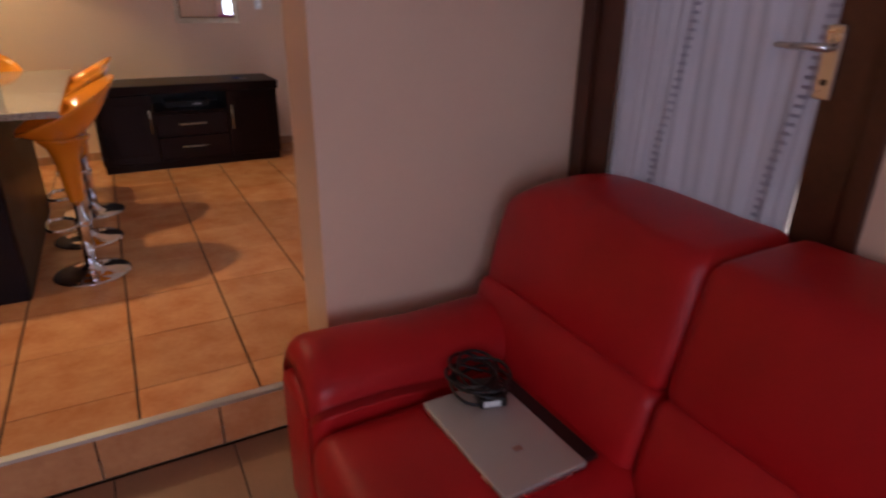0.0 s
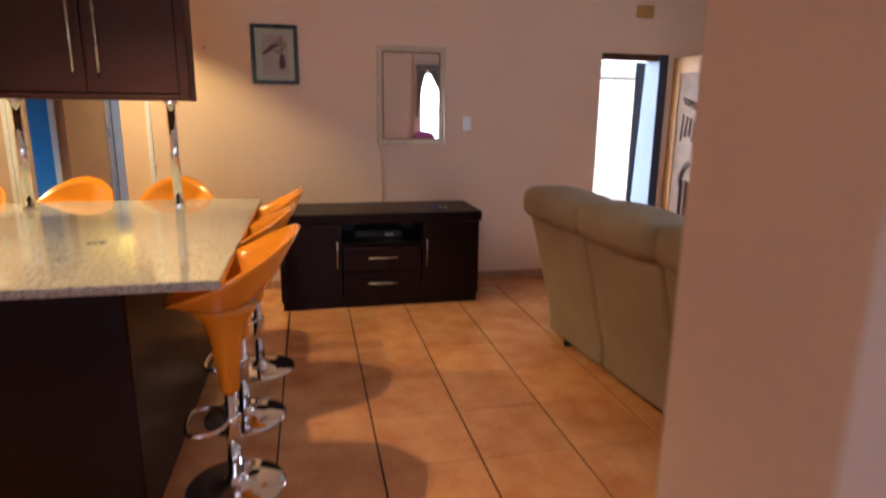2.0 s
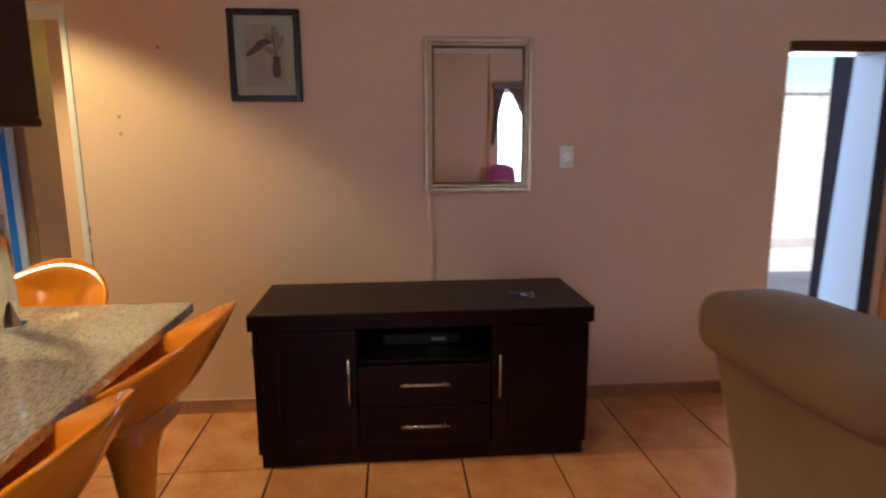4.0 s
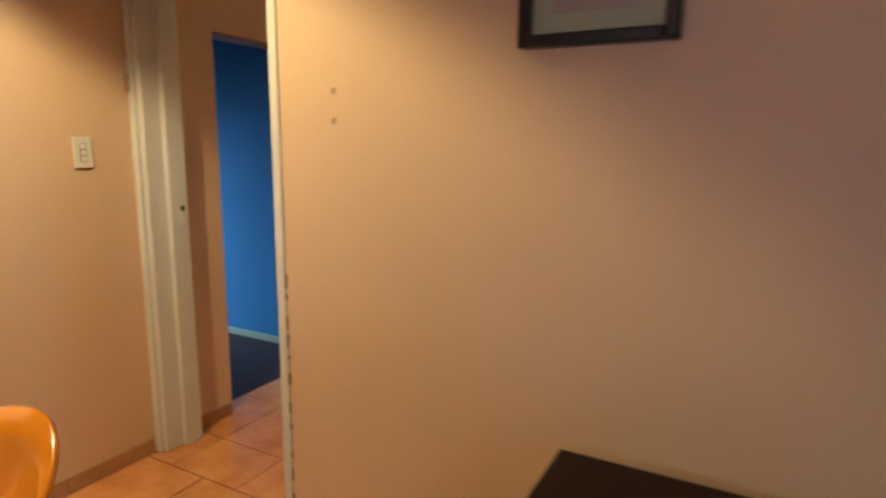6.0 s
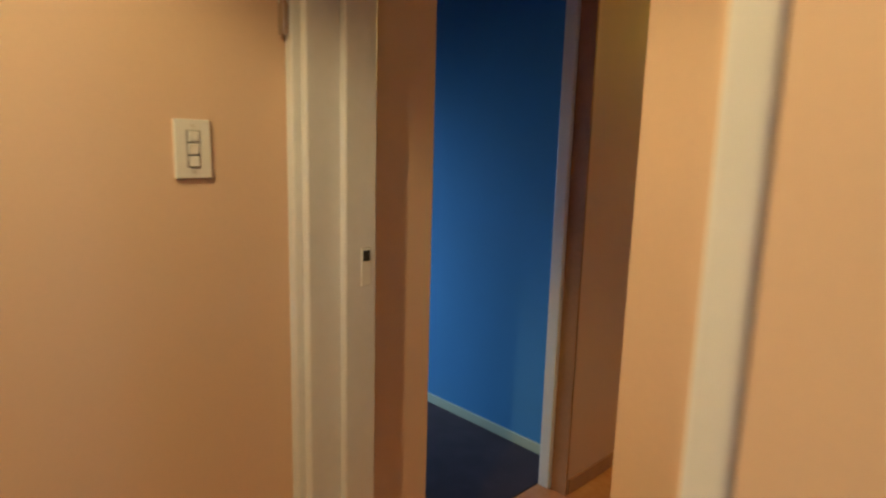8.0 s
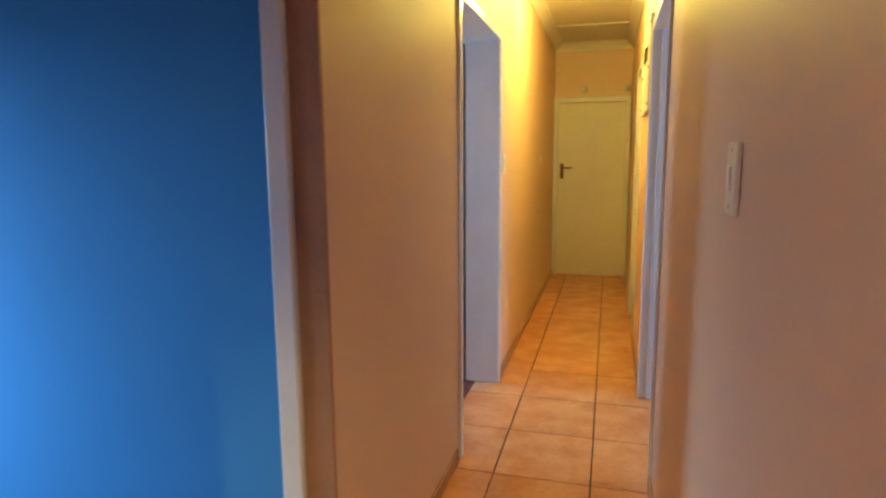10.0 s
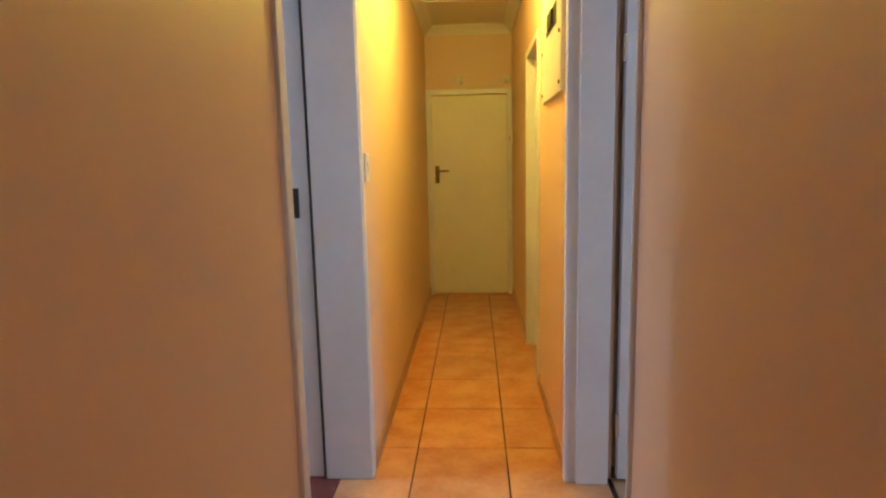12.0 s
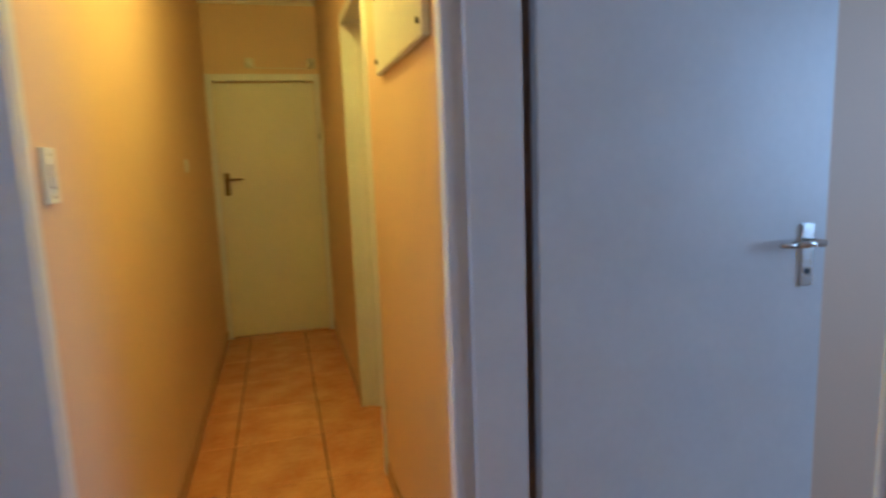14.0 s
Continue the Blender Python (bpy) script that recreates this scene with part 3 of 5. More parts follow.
# ---- switches and fittings ----
def switch(name, at, face, w, h, label, keys=1, dark=False):
    """A wall switch plate with its rockers and screws; built facing -y and turned."""
    rz = {"-y": 0, "+x": 90, "-x": -90}[face]
    ob = thing(name, at, label, "light switch", rz=rz)
    boxpart("plate", (-w / 2, w / 2, -0.009, -0.0005, -h / 2, h / 2), M_PLASTIC, ob, 0.003)
    step = 0.026
    for k in range(keys):
        zc = (k - (keys - 1) / 2) * step
        boxpart("rocker", (-0.011, 0.011, -0.014, -0.009, zc - 0.0115, zc + 0.0115) if keys > 1 else (-0.0085, 0.0085, -0.015, -0.009, -0.016, 0.016), M_PLASTIC, ob, 0.002)
        boxpart("surround", (-0.0135, 0.0135, -0.0098, -0.009, zc - 0.0130, zc + 0.0130) if keys > 1 else (-0.0115, 0.0115, -0.0098, -0.009, -0.020, 0.020), M_SLOT if dark else M_STEEL, ob, 0.0)
    for s in (-1, 1):
        bm = bmesh.new()
        tube(bm, (0, -0.0085, s * (h / 2 - 0.014)), (0, -0.0105, s * (h / 2 - 0.014)), 0.004, seg=10)
        part("screw", bm, M_STEEL, ob)
    return ob


switch("light_switch", (3.73, 0, 1.42), "-y", 0.075, 0.118, "white single light switch on the peach wall")
switch("light_switch", (0.0, 0.083, 1.44), "+x", 0.078, 0.125, "white three-gang light switch beside the passage opening", 3, True)
switch("light_switch", (HX, 1.468, 1.328), "-x", 0.080, 0.122, "white single light switch at the passage entrance")
switch("light_switch", (0.0, 3.975, 1.325), "+x", 0.075, 0.118, "white light switch beside the bathroom door", 2)
switch("light_switch", (0.0, 6.0, 1.345), "+x", 0.07, 0.07, "small white switch on the yellow-lit passage wall")

db = thing("distribution_board", (HF, 4.27, 1.615), "white metal electrical distribution board with black breakers", "fuse box")
boxpart("cover", (-0.022, -0.0005, -0.335, 0.335, 0, 0.52), M_WHITE, db, 0.006)
boxpart("breaker_slot", (-0.024, -0.022, -0.20, 0.13, 0.29, 0.38), M_SLOT, db, 0.0, "dark breaker opening")
for i in range(7):
    b = boxpart("breaker", (-0.034, -0.024, 0.088 - 0.03 * i - 0.012, 0.088 - 0.03 * i + 0.012, 0.30, 0.37), M_SLOT if i > 1 else M_PLASTIC, db, 0.002)
boxpart("label_plate", (-0.0235, -0.022, -0.03, 0.03, 0.13, 0.18), M_PLASTIC, db, 0.0)
for y in (-0.30, 0.30):
    for z in (0.04, 0.24, 0.48):
        bm = bmesh.new()
        tube(bm, (-0.022, y, z), (-0.027, y, z), 0.008, seg=10)
        part("screw", bm, M_SLOT, db)

for x, nm, lb in ((0.324, "alarm_sensor", "small cream alarm sensor above the door"), (0.775, "alarm_sensor", "small grey alarm sensor above the door")):
    s = thing(nm, (x, HE, 2.085), lb, "sensor")
    bm = bmesh.new()
    block(bm, -0.032, 0.032, -0.035, -0.0005, -0.03, 0.045, 0.012)
    part("housing", bm, M_CREAM, s)
    bm = bmesh.new()
    turned(bm, [(0.001, 0), (0.016, 0.002), (0.018, 0.010), (0.012, 0.018), (0.001, 0.02)], (0, 0, 0), 14)
    bmesh.ops.rotate(bm, verts=bm.verts, cent=(0, 0, 0), matrix=Matrix.Rotation(radians(90), 3, "X"))
    bmesh.ops.translate(bm, verts=bm.verts, vec=(0, -0.034, 0.0))
    part("lens", bm, M_STEEL if x > 0.5 else M_PLASTIC, s, smooth=True)
bm = bmesh.new()
tube(bm, (0.33, HE - 0.004, 2.06), (0.79, HE - 0.004, 2.055), 0.003, seg=6)
tagged(new("alarm_wire", finish("alarm_wire", bm, M_CREAM)), "thin painted alarm wire above the door head", "cable")
ic = thing("intercom_unit", (HF, 7.30, 1.50), "small cream plastic intercom unit on the passage wall", "intercom")
boxpart("body", (-0.03, -0.0005, -0.045, 0.045, -0.02, 0.15), M_CREAM, ic, 0.008)
boxpart("grille", (-0.033, -0.03, -0.03, 0.03, 0.02, 0.06), M_SLOT, ic, 0.002)

av = thing("air_vent", (5.36, 0, 2.36), "small tan louvred air vent high on the wall", "vent")
boxpart("frame", (-0.085, 0.085, -0.010, -0.0005, 0, 0.105), M_PINE, av, 0.002)
for i in range(5):
    boxpart("slat", (-0.075, 0.075, -0.018, -0.008, 0.010 + 0.019 * i, 0.022 + 0.019 * i), M_PINE, av, 0.002)
cm = thing("dome_camera", (5.50, -0.10, 2.60), "small black ball sensor at the cornice", "camera")
bm = bmesh.new()
bmesh.ops.create_uvsphere(bm, u_segments=20, v_segments=12, radius=0.055)
bmesh.ops.translate(bm, verts=bm.verts, vec=(0, 0, -0.045))
part("ball", bm, M_BLACK, cm, smooth=True)
boxpart("bracket", (-0.02, 0.02, -0.015, 0.10, -0.01, 0.02), M_WHITE, cm, 0.004)

# wall plug holes and a thin cable duct below the mirror
for x, z in ((1.38, 1.64), (1.38, 1.555), (1.60, 1.985)):
    bm = bmesh.new()
    block(bm, x - 0.008, x + 0.008, -0.003, -0.0002, z - 0.010, z + 0.008, 0.002)
    tagged(new("wall_plug", finish("wall_plug", bm, M_PLUG)), "small chipped wall plug hole in the plaster", "wall plug")
bm = bmesh.new()
block(bm, 2.965, 2.985, -0.011, -0.0005, 0.75, 1.24, 0.003)
tagged(new("cable_duct", finish("cable_duct", bm, M_WALL)), "painted cable duct running down from the mirror", "cable duct")


loose = bpy.data.curves.new("loose_wire", "CURVE")
loose.dimensions, loose.bevel_depth = "3D", 0.0028
run_ = loose.splines.new("NURBS")
run_.points.add(15)
for i, p in enumerate(run_.points):
    p.co = (1.17 + 0.062 * i, -0.0135, 0.079 + 0.010 * abs(math.sin(i * 1.7)) + 0.02 * max(0, 1 - i / 2), 1)
run_.use_endpoint_u = True
loose.materials.append(M_CREAM)
tagged(new("loose_wire", loose), "thin cream wire lying along the skirting", "cable")


# ---- picture and mirror ----
def framed(parent, x0, x1, z0, z1, y, w, profile, mats):
    """Four mitred sides per profile step: (inset from the outer edge, width, depth of the front face)."""
    for (inset, width, front), mat in zip(profile, mats):
        a0, a1, b0, b1 = x0 + inset, x1 - inset, z0 + inset, z1 - inset
        for nm, b in (("frame_side", (a0, a0 + width, y - front, y, b0, b1)), ("frame_side", (a1 - width, a1, y - front, y, b0, b1)),
                      ("frame_side", (a0 + width, a1 - width, y - front, y, b1 - width, b1)), ("frame_side", (a0 + width, a1 - width, y - front, y, b0, b0 + width))):
            boxpart(nm, b, mat, parent, min(0.006, width / 3))


pic = thing("framed_picture", (0, 0, 0), "black framed botanical shadow-box picture with a sage mount", "picture")
framed(pic, 1.955, 2.315, 1.715, 2.17, -0.001, 0.03, [(0, 0.030, 0.040)], [M_BLACK])
boxpart("mount_board", (1.985, 2.285, -0.016, -0.012, 1.745, 2.14), M_MAT, pic, 0.0)
boxpart("backing", (1.985, 2.285, -0.010, -0.002, 1.745, 2.14), M_ART, pic, 0.0)
art = boxpart("art_panel", (2.035, 2.235, -0.019, -0.0165, 1.79, 2.095), M_ART, pic, 0.0, "grey art panel with dried leaves and a vase")
vase = bmesh.new()
turned(vase, [(0.010, 0), (0.020, 0.01), (0.022, 0.05), (0.017, 0.085), (0.020, 0.105)], (2.19, -0.019, 1.835), 14)
bmesh.ops.scale(vase, vec=(1, 0.25, 1), verts=vase.verts, space=Matrix.Translation((0, 0.019, 0)))
part("vase_motif", vase, M_LEAFDARK, art, "dark woven vase motif")
for (x, z, l, a, mt) in ((2.10, 1.985, 0.075, 35, M_LEAFDARK), (2.135, 2.01, 0.05, 15, M_LEAFDARK), (2.165, 1.965, 0.04, -20, M_LEAF), (2.205, 2.00, 0.045, 60, M_LEAF), (2.19, 2.05, 0.04, 110, M_LEAF), (2.16, 2.03, 0.03, 150, M_LEAF)):
    bm = bmesh.new()
    bmesh.ops.create_uvsphere(bm, u_segments=12, v_segments=6, radius=1)
    bmesh.ops.scale(bm, vec=(l, 0.003, 0.016), verts=bm.verts)
    bmesh.ops.rotate(bm, verts=bm.verts, cent=(0, 0, 0), matrix=Matrix.Rotation(radians(-a), 3, "Y"))
    bmesh.ops.translate(bm, verts=bm.verts, vec=(x, -0.020, z))
    part("leaf_motif", bm, mt, art, smooth=True)
bm = bmesh.new()
tube(bm, (2.19, -0.020, 1.935), (2.175, -0.020, 2.06), 0.003, seg=6)
part("stem_motif", bm, M_LEAFDARK, art)

mir = thing("wall_mirror", (0, 0, 0), "rectangular wall mirror in a stepped champagne and bronze frame", "mirror")
framed(mir, 2.945, 3.530, 1.235, 2.045, -0.001, 0.05, [(0, 0.026, 0.028), (0.026, 0.018, 0.020), (0.044, 0.012, 0.013)], [M_GOLD, M_GOLD, M_GOLDDARK])
boxpart("glass", (3.000, 3.475, -0.008, -0.004, 1.290, 1.990), M_MIRROR, mir, 0.0, "mirror glass")

# ---- TV cabinet ----
tv = thing("tv_cabinet", (2.118, -0.648, 0), "dark espresso wooden TV cabinet with two doors and two drawers", "cabinet")
W, D, H = 1.573, 0.593, 0.75
boxpart("plinth", (0.02, W - 0.02, 0.02, D - 0.01, 0, 0.07), M_DARKWOOD, tv)
boxpart("top", (-0.008, W + 0.008, -0.008, D, H - 0.075, H), M_DARKWOOD, tv, 0.006)
boxpart("side_panel", (0.008, 0.038, 0.012, D - 0.01, 0.07, H - 0.075), M_DARKWOOD, tv)
boxpart("side_panel", (W - 0.038, W - 0.008, 0.012, D - 0.01, 0.07, H - 0.075), M_DARKWOOD, tv)
boxpart("back_panel", (0.038, W - 0.038, D - 0.025, D - 0.011, 0.07, H - 0.075), M_BLACK, tv)
boxpart("bottom_panel", (0.038, W - 0.038, 0.012, D - 0.025, 0.07, 0.09), M_DARKWOOD, tv)
boxpart("shelf", (0.475, W - 0.475, 0.014, D - 0.025, 0.50, 0.515), M_DARKWOOD, tv)
for x in (0.455, W - 0.475):
    boxpart("divider", (x, x + 0.02, 0.012, D - 0.025, 0.09, H - 0.076), M_DARKWOOD, tv)
for x0, hx in ((0.042, 0.395), (W - 0.472, 0.032)):
    d = boxpart("door", (x0, x0 + 0.43, -0.006, 0.012, 0.075, H - 0.08), M_DARKWOOD, tv, 0.003)
    bm = bmesh.new()
    for b in ((x0 + 0.07, x0 + 0.36, -0.010, -0.0065, 0.13, 0.15), (x0 + 0.07, x0 + 0.36, -0.010, -0.0065, 0.58, 0.60), (x0 + 0.07, x0 + 0.09, -0.010, -0.0065, 0.15, 0.58), (x0 + 0.34, x0 + 0.36, -0.010, -0.0065, 0.15, 0.58)):
        block(bm, *b, bevel=0.0015, seg=1)
    part("moulding", bm, M_DARKWOOD, d)
    bm = bmesh.new()
    tube(bm, (x0 + hx, -0.032, 0.33), (x0 + hx, -0.032, 0.54), 0.006, seg=10)
    for z in (0.35, 0.52):
        tube(bm, (x0 + hx, -0.006, z), (x0 + hx, -0.032, z), 0.004, seg=8)
    part("handle", bm, M_STEEL, d, "slim steel bar handle", smooth=True)
for z0 in (0.09, 0.295):
    d = boxpart("drawer", (0.480, W - 0.480, -0.006, 0.014, z0, z0 + 0.198), M_DARKWOOD, tv, 0.003)
    bm = bmesh.new()
    tube(bm, (W / 2 - 0.115, -0.032, z0 + 0.11), (W / 2 + 0.115, -0.032, z0 + 0.11), 0.006, seg=10)
    for x in (-0.09, 0.09):
        tube(bm, (W / 2 + x, -0.006, z0 + 0.11), (W / 2 + x, -0.032, z0 + 0.11), 0.004, seg=8)
    part("handle", bm, M_STEEL, d, "slim steel bar handle", smooth=True)
for z in (0.13, 0.56):
    boxpart("hinge", (0.002, 0.008, 0.0, 0.014, z, z + 0.04), M_STEEL, tv, 0.001)

kb = thing("key_bunch", (3.37, -0.40, H), "bunch of keys with a blue plastic tag on the cabinet", "keys", rz=-25)
boxpart("tag", (-0.03, 0.03, -0.014, 0.014, 0.0005, 0.012), M_KEYBLUE, kb, 0.004)
for i, a in enumerate((-10, 12, 35)):
    bm = bmesh.new()
    block(bm, 0.035, 0.085, -0.004, 0.004, 0.001 + 0.003 * i, 0.0035 + 0.003 * i)
    turned(bm, [(0.002, 0), (0.012, 0), (0.012, 0.0025), (0.002, 0.0025)], (0.092, 0, 0.001 + 0.003 * i), 14)
    bmesh.ops.rotate(bm, verts=bm.verts, cent=(0.03, 0, 0), matrix=Matrix.Rotation(radians(a), 3, "Z"))
    part("key", bm, M_STEEL, kb)
bx = thing("set_top_box", (2.90, -0.30, 0.515), "black set-top box inside the cabinet bay", "decoder")
boxpart("body", (-0.19, 0.19, -0.13, 0.10, 0.0005, 0.055), M_BLACK, bx, 0.004)
boxpart("display", (0.05, 0.12, -0.132, -0.130, 0.02, 0.035), M_STEEL, bx, 0.0)

# ---- kitchen counter ----
CT = 0.957
ib = thing("breakfast_counter", (0, 0, 0), "dark wood L-shaped breakfast counter base", "counter")
boxpart("end_panel", (1.085, 1.745, -3.112, -3.09, 0.0, CT - 0.036), M_DARKWOOD, ib, 0.002)
boxpart("side_panel", (1.722, 1.75, -3.09, -1.50, 0.0, CT - 0.036), M_DARKWOOD, ib, 0.002)
boxpart("body", (1.10, 1.72, -3.09, -1.52, 0.0, CT - 0.036), M_DARKWOOD, ib, 0.002)
boxpart("back_panel", (0.02, 1.745, -1.50, -1.475, 0.0, CT - 0.036), M_DARKWOOD, ib, 0.002)
boxpart("body", (0.02, 1.098, -1.92, -1.52, 0.08, CT - 0.036), M_DARKWOOD, ib, 0.002)
boxpart("kick_plate", (0.02, 1.098, -1.87, -1.54, 0.0, 0.08), M_BLACK, ib, 0.002)
gt = thing("granite_worktop", (0, 0, 0), "speckled grey-beige polished granite worktop on the breakfast counter", "worktop")
bm = bmesh.new()
block(bm, 0.90, 2.062, -3.14, -1.165, CT - 0.035, CT, 0.005)
part("slab", bm, M_GRANITE, gt)
bm = bmesh.new()
block(bm, 0.005, 0.8985, -1.93, -1.165, CT - 0.035, CT, 0.005)
part("slab", bm, M_GRANITE, gt)
kf = thing("key_on_worktop", (1.47, -2.45, CT), "small dark key lying on the granite", "key", rz=10)
boxpart("blade", (-0.03, 0.02, -0.004, 0.004, 0.0005, 0.003), M_SLOT, kf, 0.0)
bm = bmesh.new()
turned(bm, [(0.002, 0.0005), (0.014, 0.0005), (0.014, 0.004), (0.002, 0.004)], (0.03, 0, 0), 14)
part("bow", bm, M_SLOT, kf)

for x in (1.612, 0.83):
    ps = thing("chrome_post", (x, -1.43, CT), "polished chrome post carrying the hanging cabinets", "post", "posts on the worktop")
    bm = bmesh.new()
    tube(bm, (0, 0, 0.008), (0, 0, 0.598), 0.025, seg=28)
    part("tube", bm, M_CHROME, ps, smooth=True)
    for z in (0.0005, 0.585):
        bm = bmesh.new()
        tube(bm, (0, 0, z), (0, 0, z + 0.013), 0.038, seg=28)
        part("flange", bm, M_CHROME, ps)

CB, CTOP = 1.557, 2.30
for x0, x1 in ((0.01, 0.434), (0.436, 0.844), (0.846, 1.75)):
    uc = thing("hanging_cabinet", (0, 0, 0), "dark mahogany hanging kitchen cabinet with long steel handles", "cabinet", "hanging cabinets")
    boxpart("body", (x0, x1, -1.60, -1.40, CB + 0.03, CTOP), M_CABDOOR, uc, 0.002)
    boxpart("light_rail", (x0, x1, -1.628, -1.388, CB, CB + 0.029), M_CABDOOR, uc, 0.006)
    splits = [(x0 + 0.004, x1 - 0.004)] if x1 - x0 < 0.5 else [(x0 + 0.004, 1.249), (1.253, 1.70)]
    if x1 > 1.7:
        boxpart("end_stile", (1.703, x1, -1.624, -1.601, CB + 0.03, CTOP), M_CABDOOR, uc, 0.003)
    for k, (a, b) in enumerate(splits):
        d = boxpart("door", (a, b, -1.622, -1.601, CB + 0.034, CTOP - 0.004), M_CABDOOR, uc, 0.007)
        hx = b - 0.045 if k == 0 else a + 0.072
        bm = bmesh.new()
        tube(bm, (hx, -1.654, CB + 0.135), (hx, -1.654, CB + 0.505), 0.0065, seg=10)
        for z in (0.18, 0.46):
            tube(bm, (hx, -1.622, CB + z), (hx, -1.654, CB + z), 0.0045, seg=8)
        part("handle", bm, M_STEEL, d, "long steel bar handle", smooth=True)
slab("trim_cabinet_bulkhead", (0.0, 1.77, -1.62, -1.395, CTOP + 0.002, CZ - 0.001), M_WALL, "painted bulkhead above the hanging cabinets", "bulkhead")


# ---- bar stools ----
def bar_stool(m):
    """Swivel bar stool facing -y: moulded bucket seat, tapered sleeve, gas column, footrest and disc base."""
    ob = thing("bar_stool", (0, 0, 0), "orange gloss plastic bucket bar stool on a chrome disc base", "bar stool", "stools round the counter")
    bm = bmesh.new()

    def shell(u, v):
        a = 2 * math.pi * u
        r = 0.04 + 0.96 * v
        c, s = math.cos(a), math.sin(a)
        w, d = 0.215, 0.205
        back_lift = max(0.0, 0.5 + 0.5 * s) ** 1.5
        z = 0.775 + 0.035 * r * r + 0.275 * (r ** 2.6) * back_lift + 0.045 * (r ** 3) * (1 - back_lift) * abs(c)
        return (w * r * c, d * r * s + 0.085 * (r ** 2) * back_lift + 0.01, z)

    sheet(bm, shell, 40, 14, 0.010, closed=True)
    bmesh.ops.contextual_create(bm, geom=[e for e in bm.edges if e.is_boundary])
    part("seat", bm, M_ORANGE, ob, smooth=True)
    bm = bmesh.new()
    turned(bm, [(0.036, 0.43), (0.040, 0.44), (0.048, 0.55), (0.062, 0.66), (0.085, 0.73), (0.125, 0.772), (0.13, 0.782)], (0, 0.01, 0), 28)
    part("sleeve", bm, M_ORANGE, ob, smooth=True)
    bm = bmesh.new()
    turned(bm, [(0.029, 0.02), (0.029, 0.30), (0.029, 0.31), (0.022, 0.315), (0.022, 0.44)], (0, 0.01, 0), 20)
    part("column", bm, M_CHROME, ob, smooth=True)
    bm = bmesh.new()
    turned(bm, [(0.2, 0.0), (0.2, 0.006), (0.19, 0.012), (0.12, 0.020), (0.06, 0.03), (0.036, 0.05), (0.034, 0.06)], (0, 0.01, 0), 40)
    part("base", bm, M_CHROME, ob, smooth=True)
    ring = bpy.data.curves.new("footrest", "CURVE")
    ring.dimensions, ring.bevel_depth, ring.bevel_resolution = "3D", 0.010, 3
    line = ring.splines.new("NURBS")
    pts = ((0.0, 0.01), (0.05, -0.01), (0.10, -0.04), (0.12, -0.10), (0.10, -0.15), (0.0, -0.16), (-0.10, -0.15), (-0.12, -0.10), (-0.10, -0.04), (-0.05, -0.01), (0.0, 0.01))
    line.points.add(len(pts) - 1)
    for p, (x, y) in zip(line.points, pts):
        p.co = (x, y, 0.31, 1)
    line.use_endpoint_u, line.order_u = True, 3
    ring.materials.append(M_CHROME)
    fr = new("footrest", ring)
    fr.parent = ob
    bm = bmesh.new()
    tube(bm, (0, 0.01, 0.29), (0, 0.01, 0.328), 0.036)
    part("collar", bm, M_CHROME, ob, smooth=True)
    ob.matrix_world = m
    return ob


first = bar_stool(pose(2.02, -2.87, 0.0, 0, 0, -84))
for x, y, a in ((2.00, -2.27, -92), (2.03, -1.68, -88), (1.55, -1.25, 4), (0.95, -1.22, -3), (0.36, -1.22, 2)):
    copy_thing(first, pose(x, y, 0.0, 0, 0, a))

# ---- taupe couch seen from behind ----


def cushion(bm, x0, x1, y0, y1, z0, z1, puff=0.02, seg=6, round_by=0.05):
    """A padded block: bevelled, then swollen towards the middle of its faces."""
    start = len(bm.verts)
    block(bm, x0, x1, y0, y1, z0, z1, bevel=round_by, seg=4)
    bm.verts.ensure_lookup_table()
    fresh = bm.verts[start:]
    faces = list({f for v in fresh for f in v.link_faces})
    bmesh.ops.subdivide_edges(bm, edges=list({e for f in faces for e in f.edges if e.calc_length() > 0.12}), cuts=seg, use_grid_fill=True)
    bm.verts.ensure_lookup_table()
    c = Vector(((x0 + x1) / 2, (y0 + y1) / 2, (z0 + z1) / 2))
    h = Vector((abs(x1 - x0) / 2, abs(y1 - y0) / 2, abs(z1 - z0) / 2))
    for v in bm.verts[start:]:
        q = Vector(((v.co.x - c.x) / h.x, (v.co.y - c.y) / h.y, (v.co.z - c.z) / h.z))
        for k in range(3):
            o = [i for i in range(3) if i != k]
            v.co[k] += q[k] * puff * max(0, 1 - q[o[0]] ** 2) * max(0, 1 - q[o[1]] ** 2) * 1.3
        v.co += Vector((noise.noise(v.co * 6), noise.noise(v.co * 6 + Vector((7, 3, 1))), noise.noise(v.co * 6 + Vector((2, 9, 4))))) * 0.004


couch = thing("taupe_couch", (3.82, 0, 0), "three-seat taupe suede recliner couch with split back", "sofa", rz=4.5)
edges_y = (-1.52, -2.20, -2.88, -3.56)


def lean(bm, z0, by):
    for v in bm.verts:
        v.co.x -= by * max(0, v.co.z - z0)


